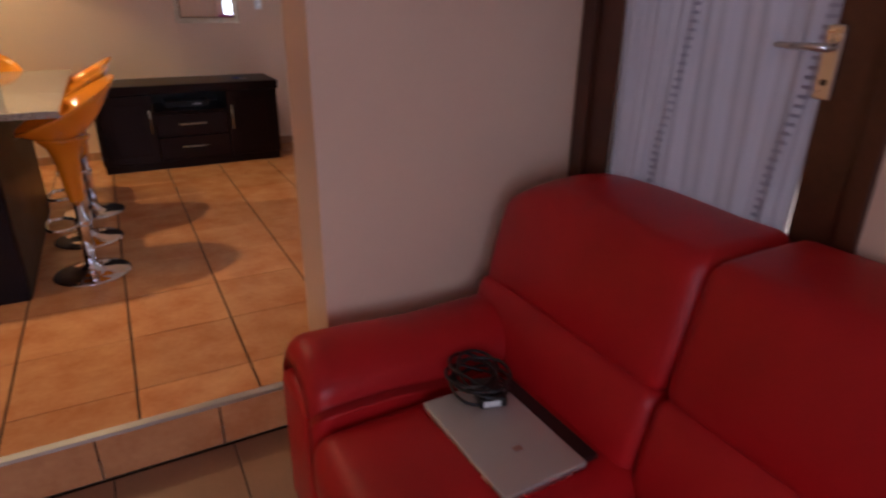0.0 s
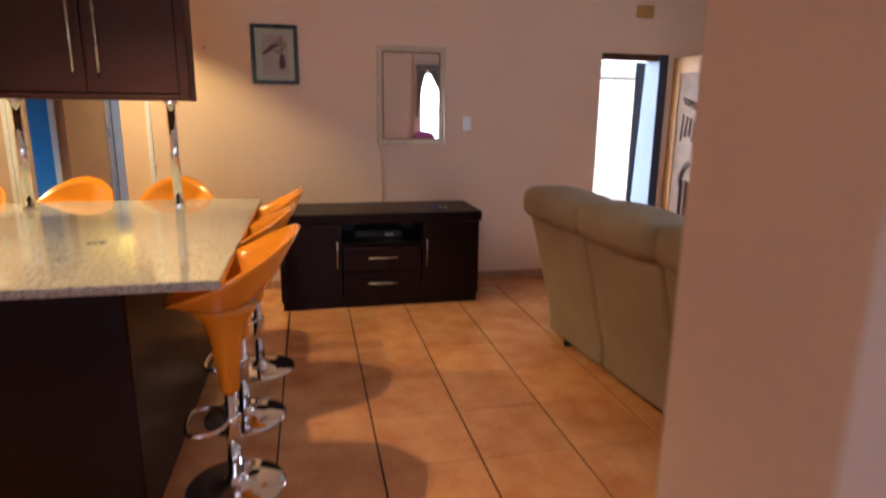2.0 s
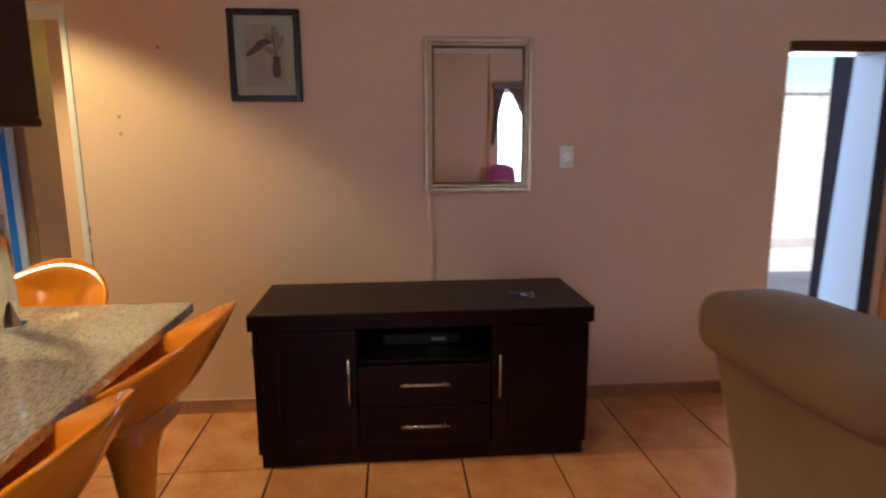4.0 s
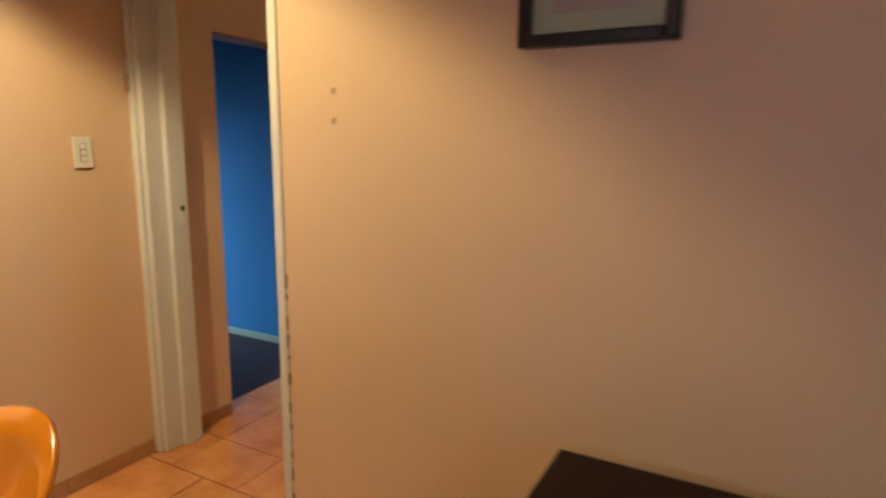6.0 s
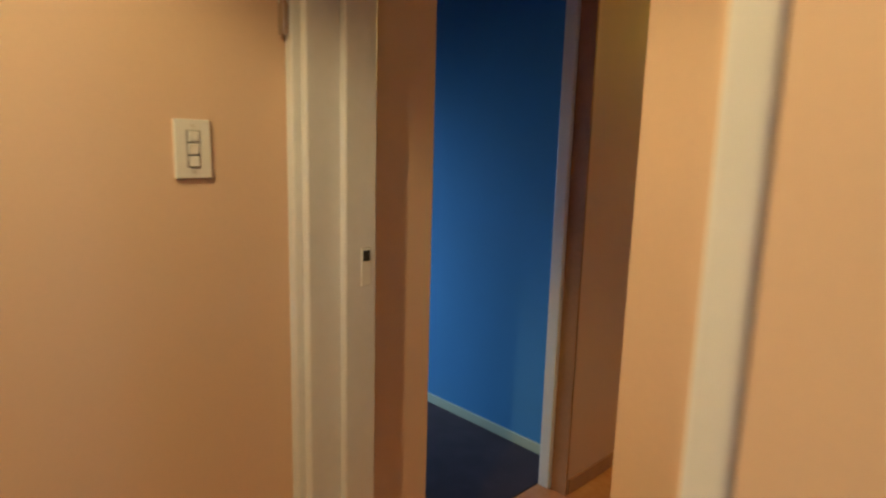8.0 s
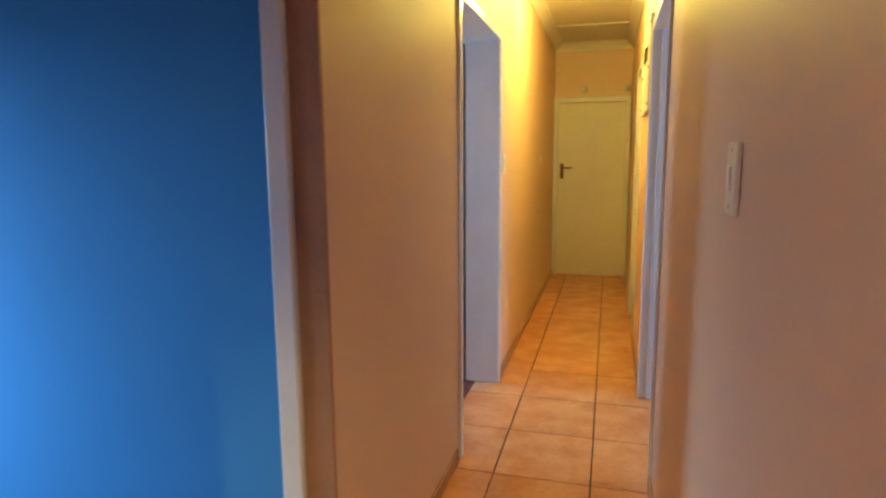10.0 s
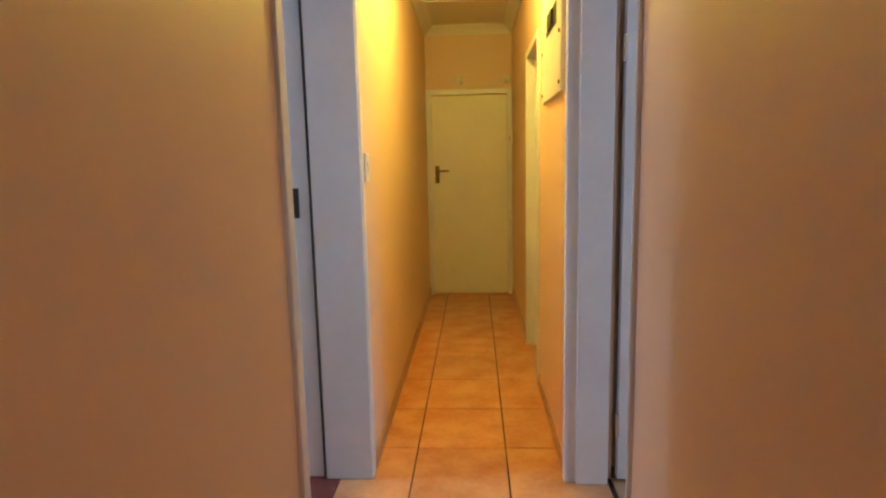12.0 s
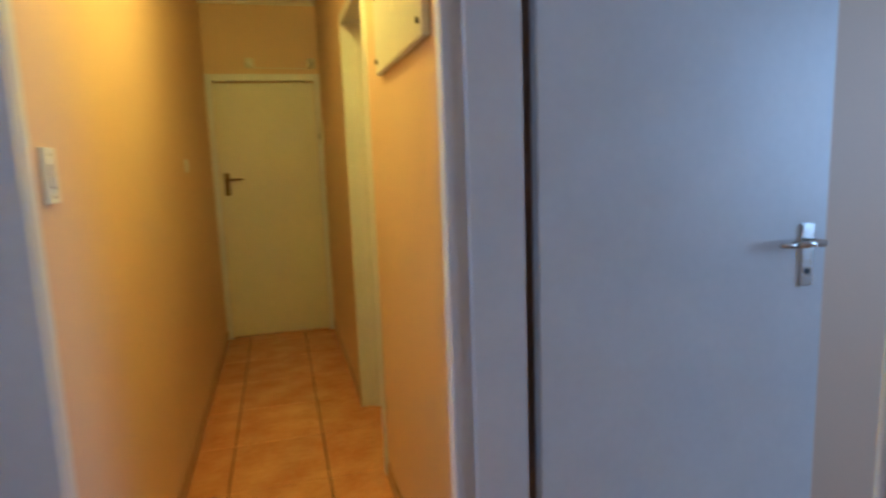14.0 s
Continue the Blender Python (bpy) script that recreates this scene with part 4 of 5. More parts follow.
for i in range(3):
    y1, y0 = edges_y[i] - 0.006, edges_y[i + 1] + 0.006
    bm = bmesh.new()
    cushion(bm, 0.0, 0.20, y0, y1, 0.06, 0.93, 0.010, round_by=0.035)
    lean(bm, 0.2, 0.26)
    part("backrest", bm, M_BEIGE, couch, smooth=True)
    bm = bmesh.new()
    cushion(bm, -0.235, 0.06, y0 - 0.002, y1 + 0.002, 0.87, 1.055, 0.022, round_by=0.06)
    part("head_cushion", bm, M_BEIGE, couch, smooth=True)
    bm = bmesh.new()
    cushion(bm, 0.20, 0.85, y0, y1, 0.20, 0.46, 0.03, round_by=0.06)
    part("seat_cushion", bm, M_BEIGE, couch, smooth=True)
for y in (-1.54, -3.58):
    bm = bmesh.new()
    cushion(bm, 0.08, 0.90, min(y, y + 0.001) - 0.001, y + 0.20 if y > -2 else y - 0.20, 0.06, 0.62, 0.02, round_by=0.07)
    part("armrest", bm, M_BEIGE, couch, smooth=True)
for y in (-1.70, -3.50):
    for x in (0.06, 0.80):
        bm = bmesh.new()
        tube(bm, (x, y, 0.0), (x, y, 0.07), 0.025)
        part("foot", bm, M_BLACK, couch)

# ---- red leather couch ----
rc = thing("red_couch", (0, 0, LF), "red leather couch with padded arms and stitched back cushions", "sofa")
SZ = 0.36 - LF      # seat height over the lounge floor
AZ = 0.52 - LF
BZ = 0.93 - LF
bm = bmesh.new()
cushion(bm, 2.66, 3.72, -7.20, -4.90, 0.07, 0.36, 0.01)
part("seat_frame", bm, M_RED, rc, smooth=True)


def couch_arm(y0, y1):
    bm = bmesh.new()
    prof = []
    yc, half = (y0 + y1) / 2, abs(y1 - y0) / 2
    for i in range(25):
        a = math.pi * (1.12 - 1.24 * i / 24)
        prof.append((yc - half * 1.0 * math.cos(a) * -1, AZ - 0.15 + 0.15 * math.sin(a)))
    outline = [(yc - half * 0.92, 0.06)] + sorted(prof, key=lambda p: p[0]) + [(yc + half * 0.92, 0.06)]

    def fn(u, v):
        k = v * (len(outline) - 1)
        i = min(int(k), len(outline) - 2)
        f = k - i
        y = outline[i][0] * (1 - f) + outline[i + 1][0] * f
        z = outline[i][1] * (1 - f) + outline[i + 1][1] * f
        x = 2.60 + 0.98 * u
        nose = max(0, 1 - u / 0.10) ** 2
        y = yc + (y - yc) * (1 - 0.25 * nose)
        z = z - 0.05 * nose * (z > 0.3)
        bulge = 0.008 * math.sin(u * 9) + 0.006 * noise.noise(Vector((x * 5, y * 5, z * 5)))
        return (x + 0.03 * nose, y, z + bulge * (z > 0.2))

    sheet(bm, fn, 40, 40)
    block(bm, 2.622, 3.56, yc - half * 0.84, yc + half * 0.84, 0.06, AZ - 0.13, 0.045, 4)
    bmesh.ops.holes_fill(bm, edges=[e for e in bm.edges if e.is_boundary], sides=0)
    return part("armrest", bm, M_RED, rc, smooth=True)


couch_arm(-5.215, -4.85)
couch_arm(-7.38, -7.02)
for y1, y0 in ((-5.215, -5.80), (-5.805, -6.40), (-6.405, -7.02)):
    bm = bmesh.new()
    cushion(bm, 2.62, 3.42, y0, y1, 0.34, SZ, 0.02, round_by=0.06)
    part("seat_cushion", bm, M_RED, rc, smooth=True)
backs = ((-4.93, -5.745), (-5.75, -6.47), (-6.475, -7.30))
for y1, y0 in backs:
    bm = bmesh.new()
    cushion(bm, 3.28, 3.62, y0, y1, SZ - 0.10, SZ + 0.22, 0.014, round_by=0.04)
    for v in bm.verts:
        v.co.x += 0.22 * (v.co.z - SZ)
    part("lumbar_cushion", bm, M_RED, rc, smooth=True)
    bm = bmesh.new()
    cushion(bm, 3.30, 3.66, y0, y1, SZ + 0.20, BZ, 0.02, round_by=0.045)
    for v in bm.verts:
        v.co.x += 0.22 * (v.co.z - SZ)
        if y1 > -5:
            drop = max(0, (v.co.y + 5.15) / 0.22)
            v.co.z -= 0.10 * drop ** 2 * max(0, (v.co.z - SZ) / (BZ - SZ))
    part("back_cushion", bm, M_RED, rc, smooth=True)
bm = bmesh.new()
block(bm, 3.60, 3.74, -7.2, -4.95, 0.08, BZ - 0.12, 0.03)
part("back_frame", bm, M_RED, rc)
for x in (2.74, 3.64):
    for y in (-4.98, -7.12):
        bm = bmesh.new()
        tube(bm, (x, y, 0), (x, y, 0.08), 0.025)
        part("foot", bm, M_BLACK, rc)

# laptop and its charger on the seat
LZ = 0.36 + 0.022
lt = thing("laptop", (3.06, -5.50, LZ), "closed silver laptop lying on the red couch seat", "laptop", rz=1.5)
boxpart("base", (-0.125, 0.125, -0.205, 0.205, 0.0, 0.013), M_STEEL, lt, 0.005)
boxpart("lid", (-0.125, 0.125, -0.205, 0.205, 0.0135, 0.024), M_LAPTOP, lt, 0.005)
boxpart("battery_edge", (0.1255, 0.175, -0.19, 0.19, 0.0, 0.018), M_BLACK, lt, 0.004)
bm = bmesh.new()
block(bm, -0.012, 0.012, -0.09, -0.07, 0.0241, 0.0246)
part("emblem", bm, M_STEEL, lt, "small plain emblem")
ch = thing("laptop_charger", (3.10, -5.36, LZ + 0.024), "black laptop charger with coiled cable on the laptop", "charger", rz=-15)
boxpart("adapter", (-0.03, 0.05, -0.055, 0.055, 0.001, 0.032), M_BLACK, ch, 0.006)
boxpart("rating_label", (-0.02, 0.03, -0.056, -0.0552, 0.008, 0.026), M_PLASTIC, ch, 0.0)
coil = bpy.data.curves.new("cable", "CURVE")
coil.dimensions, coil.bevel_depth, coil.bevel_resolution = "3D", 0.005, 2
sp = coil.splines.new("NURBS")
pts = []
rnd = random.Random(3)
for i in range(64):
    a = i * 0.62
    r = 0.078 + 0.03 * math.sin(i * 0.9) + 0.012 * rnd.random()
    pts.append((-0.01 + r * math.cos(a) * 0.9, 0.055 + r * math.sin(a) * 1.1, 0.036 + 0.022 * math.sin(i * 0.45) + 0.010 * rnd.random(), 1))
sp.points.add(len(pts) - 1)
for p, c in zip(sp.points, pts):
    p.co = c
sp.use_endpoint_u = True
coil.materials.append(M_BLACK)
cc = new("cable", coil)
cc.parent = ch


# ---- curtains and windows ----
def window(name, x0, x1, y0, y1, z0, z1, along, label, bars=2):
    """Painted frame with glazing bars and panes inside a wall opening; along: 'x' or 'y'."""
    ob = tagged(thing(name, (0, 0, 0), label, "window"), kind="structure")

    def bx(n, a0, a1, b0, b1, mat, d=0.05, shadow=True):
        mid = (y0 + y1) / 2 if along == "x" else (x0 + x1) / 2
        b = (a0, a1, mid - d / 2, mid + d / 2, b0, b1) if along == "x" else (mid - d / 2, mid + d / 2, a0, a1, b0, b1)
        o = boxpart(n, b, mat, ob, 0.003 if shadow else 0.0)
        o.visible_shadow = shadow
    s0, s1 = (x0, x1) if along == "x" else (y0, y1)
    for a in (s0 + 0.002, s1 - 0.042):
        bx("window_frame", a, a + 0.04, z0 + 0.002, z1 - 0.002, M_WHITE)
    for z in (z0 + 0.002, z1 - 0.042):
        bx("window_frame", s0 + 0.042, s1 - 0.042, z, z + 0.04, M_WHITE)
    step = (s1 - s0 - 0.084) / bars
    for k in range(bars):
        if k:
            bx("glazing_bar", s0 + 0.042 + k * step - 0.012, s0 + 0.042 + k * step + 0.012, z0 + 0.042, z1 - 0.042, M_WHITE, 0.03)
        bx("pane", s0 + 0.042 + k * step + 0.013, s0 + 0.042 + (k + 1) * step - 0.013, z0 + 0.043, z1 - 0.043, M_GLASS, 0.005, False)
    return ob


window("window_1", 6.15, 7.45, 0.0, 0.26, 0.75, 2.12, "x", "white framed living room window")
window("window_2", 4.12, 4.82, -4.72, -4.466, 0.72, 2.14, "x", "white framed window with swept curtains", 1)
window("window_3", 0.4, 2.4, -9.15, -9.0, 0.8, 2.1, "x", "white framed lounge window", 3)
window("window_4", -3.3, -3.18, 0.2, 1.3, 0.9, 2.1, "y", "white framed bedroom window")
window("window_5", 3.95, 4.1, 1.5, 2.9, 0.9, 2.1, "y", "white framed bedroom window")
window("window_6", -2.0, -1.86, 3.3, 4.2, 1.2, 2.25, "y", "white framed bathroom window", 1)


def drape(name, parent, fn, mat, nu=60, nv=30, label=""):
    bm = bmesh.new()
    sheet(bm, fn, nu, nv, 0.004)
    return part(name, bm, mat, parent, label, smooth=True)


cu = thing("swag_curtain", (0, 0, 0), "bronze satin swept-back curtain under a padded pelmet", "curtain", "living room curtains")


def swept(u, v):
    """Curtain panel gathered by a tie-back at two fifths of its height; u across, v from the top down."""
    z = 2.18 - 2.10 * v
    pinch = min(v / 0.55, 1.0)
    width = 0.75 - 0.60 * pinch ** 1.8 if v < 0.55 else 0.15 + 0.12 * ((v - 0.55) / 0.45)
    x = 6.10 + width * u
    fold = 0.028 * math.sin(u * 46 + 2 * v) * (1 - 0.45 * pinch) + 0.010 * math.sin(u * 19 - 5 * v)
    return (x, -0.16 + fold, z)


drape("drape", cu, swept, M_CURTAIN, 110, 40)
drape("drape", cu, lambda u, v: (13.60 - swept(u, v)[0], swept(u, v)[1], swept(u, v)[2]), M_CURTAIN, 110, 40)
boxpart("pelmet", (6.03, 7.58, -0.20, -0.003, 2.12, 2.24), M_CURTAIN, cu, 0.02, "padded grey satin pelmet")
boxpart("tie_back", (6.09, 6.27, -0.205, -0.115, 1.00, 1.05), M_CURTAIN, cu, 0.012)
sh = thing("sheer_curtain", (0, 0, 0), "white sheer curtain over the bright window", "curtain", "living room curtains")
drape("drape", sh, lambda u, v: (6.16 + 1.28 * u, -0.06 + 0.014 * math.sin(u * 70), 2.13 - 1.45 * v), M_SHEER, 140, 10)

c2 = thing("swag_curtain", (0, 0, 0), "dark satin curtain swept open over the south window", "curtain", "south window curtains")


def swept2(u, v, side):
    z = 2.16 - 0.72 * v
    gap = 0.36 * v ** 0.8
    x = 4.22 + (gap * 1.0 if side > 0 else -gap * 0.45)
    edge = 4.86 if side > 0 else 4.06
    return (edge + (x - edge) * u, -4.40 + 0.018 * math.sin(u * 28), z)


drape("drape", c2, lambda u, v: swept2(u, v, 1), M_CURTAIN, 50, 16)
drape("drape", c2, lambda u, v: swept2(u, v, -1), M_CURTAIN, 30, 16)
boxpart("pelmet", (4.05, 4.90, -4.463, -4.37, 2.14, 2.22), M_CURTAIN, c2, 0.01)
pc = thing("pink_cushion", (4.16, -4.30, 0.86), "magenta cushion propped below the south window", "cushion")
bm = bmesh.new()
cushion(bm, -0.16, 0.14, -0.06, 0.06, 0.0, 0.32, 0.03, round_by=0.04)
part("cover", bm, M_PINK, pc, smooth=True)
sb = thing("high_back_armchair", (0, 0, 0), "taupe armchair backed against the south wall", "armchair")
bm = bmesh.new()
cushion(bm, 3.42, 4.32, -4.44, -4.18, 0.08, 0.86, 0.02, round_by=0.08)
part("backrest", bm, M_BEIGE, sb, smooth=True)
bm = bmesh.new()
cushion(bm, 3.42, 4.32, -4.18, -3.72, 0.08, 0.44, 0.03, round_by=0.06)
part("seat_cushion", bm, M_BEIGE, sb, smooth=True)
dc = thing("dining_chair", (6.55, -0.95, 0), "dark high-backed upholstered dining chair", "chair")
bm = bmesh.new()
cushion(bm, -0.22, 0.22, -0.05, 0.05, 0.48, 1.10, 0.015, round_by=0.04)
part("backrest", bm, M_CURTAIN, dc, smooth=True)
bm = bmesh.new()
cushion(bm, -0.22, 0.22, -0.02, 0.42, 0.40, 0.48, 0.01, round_by=0.03)
part("seat", bm, M_CURTAIN, dc, smooth=True)
for x in (-0.18, 0.18):
    for y in (0.0, 0.38):
        boxpart("leg", (x - 0.02, x + 0.02, y - 0.02, y + 0.02, 0, 0.41), M_DARKWOOD, dc)

# ---- ceiling lamps ----
for nm, x, y, z in (("passage_ceiling_lamp", 0.42, 4.55, 2.60),):
    cl = thing(nm, (x, y, z), "bare warm bulb in a white ceiling holder", "ceiling lamp")
    bm = bmesh.new()
    tube(bm, (0, 0, -0.03), (0, 0, -0.0005), 0.05)
    part("rose", bm, M_PLASTIC, cl)
    bm = bmesh.new()
    tube(bm, (0, 0, -0.085), (0, 0, -0.03), 0.02)
    part("holder", bm, M_PLASTIC, cl)
    bm = bmesh.new()
    turned(bm, [(0.012, -0.085), (0.02, -0.10), (0.034, -0.135), (0.03, -0.16), (0.012, -0.176)], (0, 0, 0), 20)
    b = part("bulb", bm, M_BULB, cl, smooth=True)
    b.visible_shadow = False

for nm, x, y, lb in (("dining_downlight", 0.75, -0.85, "small chrome ceiling downlight over the dining stools"),
                     ("kitchen_downlight", 1.60, -2.75, "small chrome ceiling downlight over the granite counter"),
                     ("kitchen_downlight", 0.50, -3.30, "small chrome ceiling downlight over the kitchen floor")):
    dl = thing(nm, (x, y, CZ), lb, "downlight")
    bm = bmesh.new()
    turned(bm, [(0.034, -0.001), (0.05, -0.001), (0.052, -0.006), (0.046, -0.012), (0.034, -0.010)], (0, 0, 0), 24)
    part("bezel", bm, M_CHROME, dl, smooth=True)

# ---- bathroom ----
tr = thing("toilet_roll_holder", (-1.09, 5.255, 0.82), "white toilet roll on a chrome wall holder", "toilet roll", rz=-90)
bm = bmesh.new()
tube(bm, (0.07, -0.055, 0), (0.07, 0.055, 0), 0.052, seg=24)
part("roll", bm, M_PAPER, tr, smooth=True)
bm = bmesh.new()
tube(bm, (0.0, -0.075, 0.02), (0.07, -0.075, 0.0), 0.008)
tube(bm, (0.07, -0.08, 0), (0.07, 0.075, 0), 0.008)
tube(bm, (0.0, -0.075, 0.02), (0.012, -0.075, 0.02), 0.025)
part("holder", bm, M_CHROME, tr, smooth=True)
bp = thing("bathroom_picture", (-0.98, 5.252, 1.47), "sea print in a brown frame on the bathroom tiles", "picture", rz=-90)
boxpart("frame_side", (0.0, 0.022, -0.19, -0.16, 0, 0.62), M_REDWOOD, bp)
boxpart("frame_side", (0.0, 0.022, 0.16, 0.19, 0, 0.62), M_REDWOOD, bp)
boxpart("frame_side", (0.0, 0.022, -0.16, 0.16, 0, 0.03), M_REDWOOD, bp)
boxpart("frame_side", (0.0, 0.022, -0.16, 0.16, 0.59, 0.62), M_REDWOOD, bp)
pr = boxpart("print", (0.0, 0.012, -0.16, 0.16, 0.03, 0.59), M_PRINT, bp, 0.0)
bm = bmesh.new()
for i in range(7):
    a = i * 0.9
    bmesh.ops.create_uvsphere(bm, u_segments=8, v_segments=5, radius=0.014, matrix=Matrix.Translation((0.008, -0.11 + 0.035 * i, 0.075 + 0.025 * math.sin(a))))
part("coral_motif", bm, M_CORAL, pr)

# ---- outside ----
yw = thing("yard_wall", (0, 0, -0.14), "pale sunlit brick yard wall outside the front door", "wall")
boxpart("core", (3.5, 16.0, 5.3, 5.5, 0, 2.3), M_GROUTW, yw, 0.0)
boxpart("coping", (3.45, 16.05, 5.24, 5.56, 2.3, 2.38), M_ROOFSHEET, yw, 0.01)

# ---- tiles, last ----
MESHES = {}


def piece(name, size, mat, bevel):
    """A shared bevel-edged tile mesh of the given size, its top at z = 0."""
    key = (name, tuple(round(s, 3) for s in size))
    if key not in MESHES:
        sx, sy, sz = size
        bm = bmesh.new()
        block(bm, -sx / 2, sx / 2, -sy / 2, sy / 2, -sz, 0)
        bm.edges.ensure_lookup_table()
        top = [e for e in bm.edges if all(v.co.z > -1e-5 for v in e.verts)]
        bmesh.ops.bevel(bm, geom=top, offset=bevel, segments=1, profile=0.5, affect="EDGES")
        MESHES[key] = finish(name, bm, mat)
    return MESHES[key]


def lay(parent, name, mat, x0, x1, y0, y1, z, ox, oy, pitch, joint, thick=0.007, run=0.0, cross=0.0):
    """Square tiles from (x0, y0) to (x1, y1), joints through (ox, oy), cut at the borders."""
    run, cross = run or pitch, cross or joint
    i0, i1 = math.floor((x0 - ox) / pitch), math.ceil((x1 - ox) / pitch)
    j0, j1 = math.floor((y0 - oy) / run), math.ceil((y1 - oy) / run)
    for i in range(i0, i1):
        for j in range(j0, j1):
            a0, a1 = max(ox + i * pitch + joint / 2, x0), min(ox + (i + 1) * pitch - joint / 2, x1)
            b0, b1 = max(oy + j * run + cross / 2, y0), min(oy + (j + 1) * run - cross / 2, y1)
            if a1 - a0 < 0.02 or b1 - b0 < 0.02:
                continue
            ob = new(name, piece(name, (a1 - a0, b1 - b0, thick), mat, 0.0015))
            ob.location = ((a0 + a1) / 2, (b0 + b1) / 2, z + 0.0006 * math.sin(i * 12.9 + j * 7.3))
            ob.parent = parent


lay(FLOOR, "tile", M_TILE, 0.003, 7.99, -4.432, 0.255, 0.0, 2.183, -3.765, 0.4475, 0.009, cross=0.005)
lay(HALLFLOOR, "tile", M_TILE, -0.135, 1.015, 0.262, HE - 0.003, 0.0, 0.175, 4.10, 0.413, 0.006, run=0.443)
lay(LOUNGEFLOOR, "lounge_tile", M_LTILE, 0.003, 3.79, -8.99, -4.46, LF, 2.06, -4.46, 0.433, 0.0065)
# riser tiles of the lounge step
for i in range(8):
    x0 = max(2.03 - 0.433 * 5 + 0.433 * i, 0.003)
    x1 = min(2.03 - 0.433 * 4 + 0.433 * i - 0.006, 2.826)
    if x1 - x0 > 0.03:
        ob = new("riser_tile", piece("riser_tile", (x1 - x0, -LF - 0.016, 0.010), M_TILE, 0.0015))
        ob.rotation_euler = (radians(90), 0, 0)
        ob.location = ((x0 + x1) / 2, -4.451, (LF - 0.012) / 2)
        ob.parent = LOUNGEFLOOR


def skirting(name, runs, h=0.075):
    ob = tagged(thing(name, (0, 0, 0), "low terracotta tile skirting along the wall", "skirting"), kind="structure")
    for x0, y0, x1, y1, nx, ny in runs:
        length = math.hypot(x1 - x0, y1 - y0)
        n = max(1, round(length / 0.43))
        for i in range(n):
            fa, fb = i / n, (i + 1) / n - 0.004 / length
            ax, ay, bx_, by = x0 + (x1 - x0) * fa, y0 + (y1 - y0) * fa, x0 + (x1 - x0) * fb, y0 + (y1 - y0) * fb
            bm = bmesh.new()
            block(bm, min(ax, bx_, ax + nx * 0.010, bx_ + nx * 0.010), max(ax, bx_, ax + nx * 0.010, bx_ + nx * 0.010),
                  min(ay, by, ay + ny * 0.010, by + ny * 0.010), max(ay, by, ay + ny * 0.010, by + ny * 0.010), 0.001, h, 0.002, 1)
            part("skirting_tile", bm, M_SKIRT, ob)


skirting("baseboard_living", [(TX + 0.02, -0.0005, 4.96, -0.0005, 0, -1), (0.0005, -4.3, 0.0005, 0.30, 1, 0)])
skirting("baseboard_passage", [(0.0005, 0.535, 0.0005, 0.78, 1, 0), (0.0005, 1.61, 0.0005, 2.82, 1, 0), (0.0005, 3.90, 0.0005, 7.40, 1, 0), (HF - 0.0005, 3.86, HF - 0.0005, 4.90, -1, 0), (HF - 0.0005, 5.75, HF - 0.0005, 7.40, -1, 0), (HX - 0.0005, 0.47, HX - 0.0005, 2.795, -1, 0)], 0.07)
bs_ = thing("baseboard_blue_room", (0, 0, 0), "pale skirting at the foot of the blue wall", "skirting")
tagged(bs_, kind="structure")
boxpart("skirting_board", (-3.17, -0.15, 1.785, 1.799, 0.0, 0.05), M_MAT, bs_, 0.003)

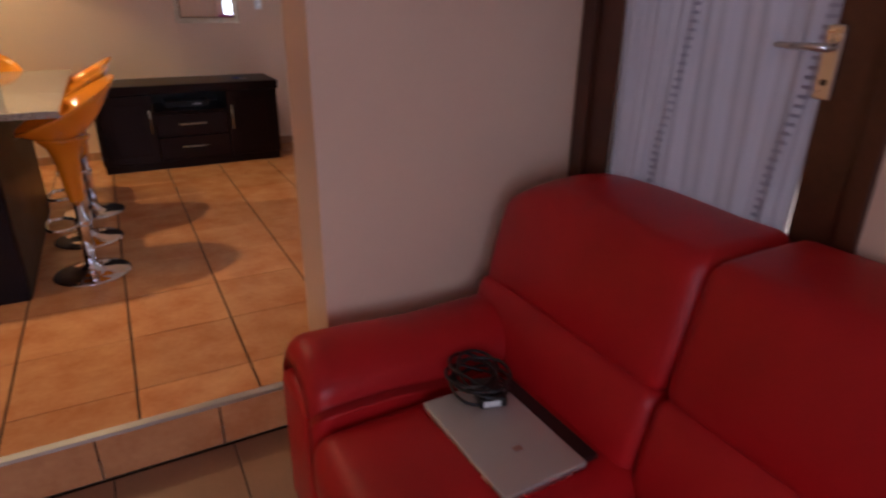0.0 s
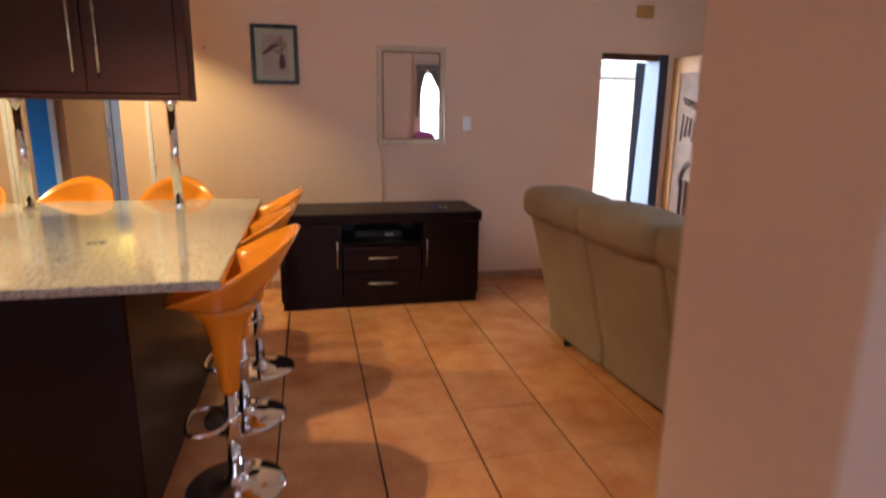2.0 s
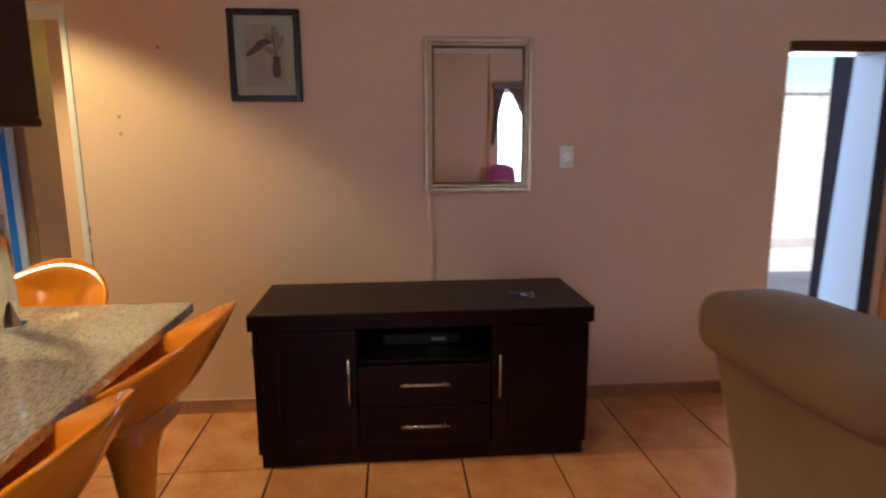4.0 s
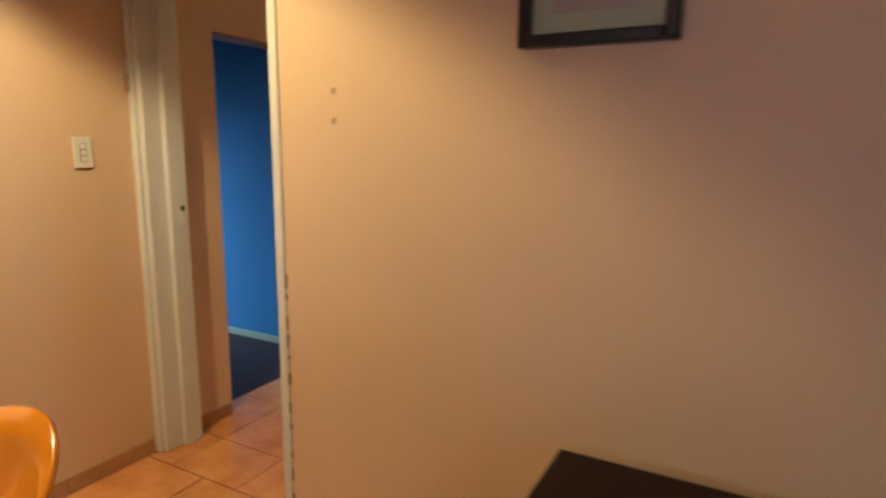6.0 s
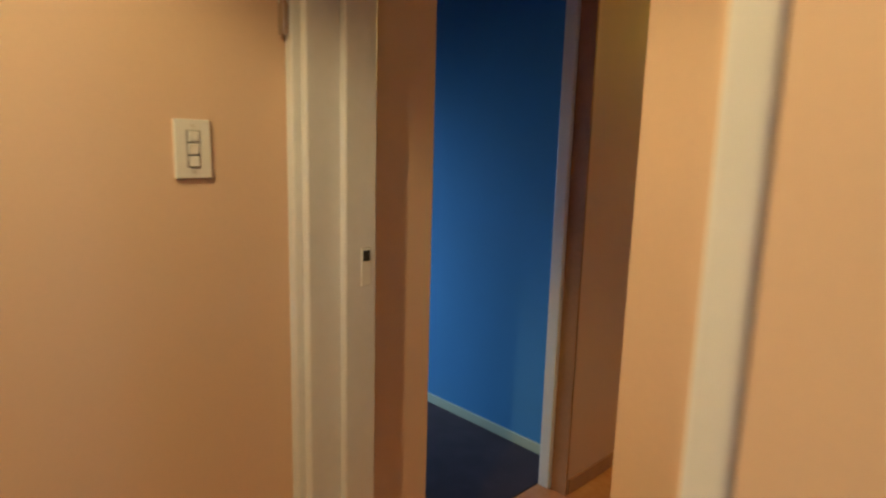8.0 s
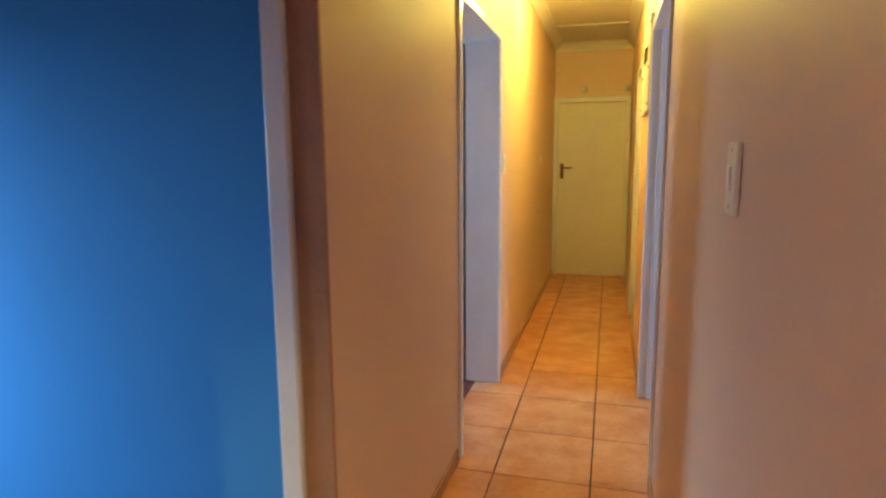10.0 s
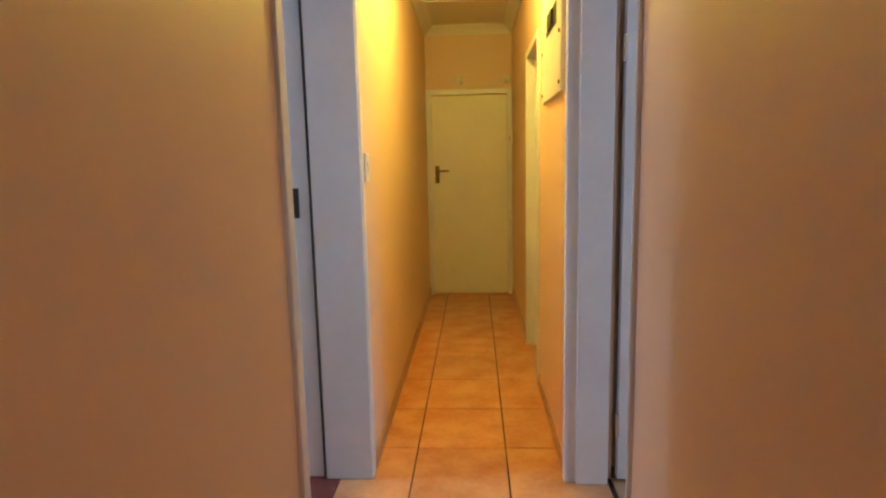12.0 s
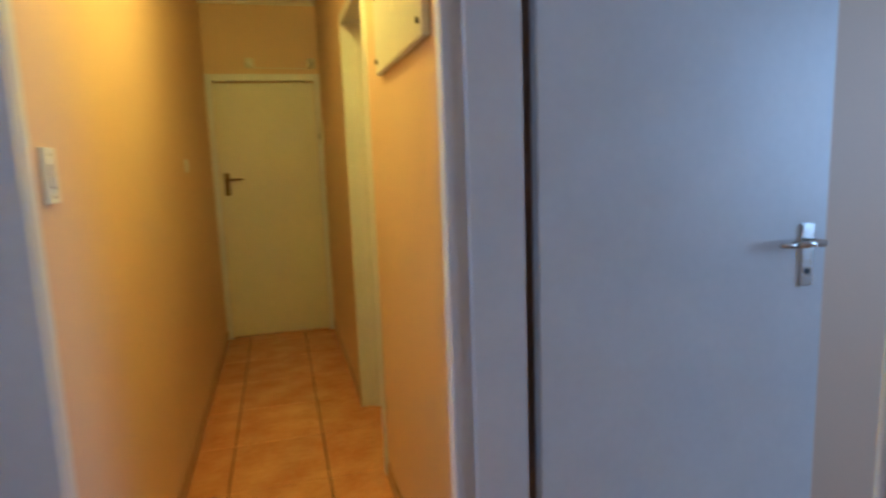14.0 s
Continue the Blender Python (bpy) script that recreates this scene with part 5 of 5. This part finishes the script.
# bathroom wall: white tiles over a border, diagonal red tiles below
bt = tagged(thing("wall_bathroom_tiling", (0, 0, 0), "bathroom wall tiling, white above and brick red set diagonally below", "wall tiling"), kind="structure")
boxpart("grout_bed", (-1.858, -0.142, 5.262, 5.268, 0.0, 2.6), M_GROUTW, bt, 0.0)
for j in range(6):
    x = -1.855 + 0.285 * j + 0.1425
    for i in range(5):
        ob = new("wall_tile", piece("wall_tile", (0.281, 0.296, 0.006), M_BATHW, 0.001))
        ob.matrix_world = pose(x, 5.2565, 1.06 + 0.30 * i + 0.15, 90, 0, 0)
        ob.parent = bt
    ob = new("border_tile", piece("border_tile", (0.281, 0.05, 0.009), M_PRINT, 0.002))
    ob.matrix_world = pose(x, 5.2535, 1.032, 90, 0, 0)
    ob.parent = bt


def clipped(poly, axis, limit, keep_below):
    """A polygon cut by a straight line across one axis."""
    out = []
    for a, b in zip(poly, poly[1:] + poly[:1]):
        ina, inb = (a[axis] <= limit) == keep_below, (b[axis] <= limit) == keep_below
        if ina:
            out.append(a)
        if ina != inb:
            f = (limit - a[axis]) / (b[axis] - a[axis])
            out.append((a[0] + f * (b[0] - a[0]), a[1] + f * (b[1] - a[1])))
    return out


pitch = 0.305
half = pitch * 0.7071
for i in range(-2, 8):
    for j in range(-6, 6):
        cx, cz = -1.858 + (i + j) * half, (i - j) * half
        q = half - 0.004
        poly = [(cx + q, cz), (cx, cz + q), (cx - q, cz), (cx, cz - q)]
        for axis, limit, below in ((0, -1.857, False), (0, -0.143, True), (1, 0.003, False), (1, 1.005, True)):
            poly = clipped(poly, axis, limit, below) if len(poly) > 2 else []
        if len(poly) < 3:
            continue
        bm = bmesh.new()
        front = [bm.verts.new((a, 5.2565, b)) for a, b in poly]
        rear = [bm.verts.new((a, 5.262, b)) for a, b in poly]
        bm.faces.new(front)
        for k in range(len(poly)):
            m_ = (k + 1) % len(poly)
            bm.faces.new((front[k], rear[k], rear[m_], front[m_]))
        part("diagonal_tile", bm, M_BATHR, bt)
# bricks of the yard wall that the open door shows
for r in range(26):
    for c in range(18):
        ob = new("brick", piece("brick", (0.222, 0.075, 0.012), M_BRICK, 0.003))
        ob.matrix_world = pose(6.6 + 0.236 * c + 0.118 * (r % 2), 5.290, 0.05 + 0.087 * r, 90, 0, 0)
        ob.parent = yw
        ob.matrix_parent_inverse = yw.matrix_world.inverted()
        if c > 10:
            break
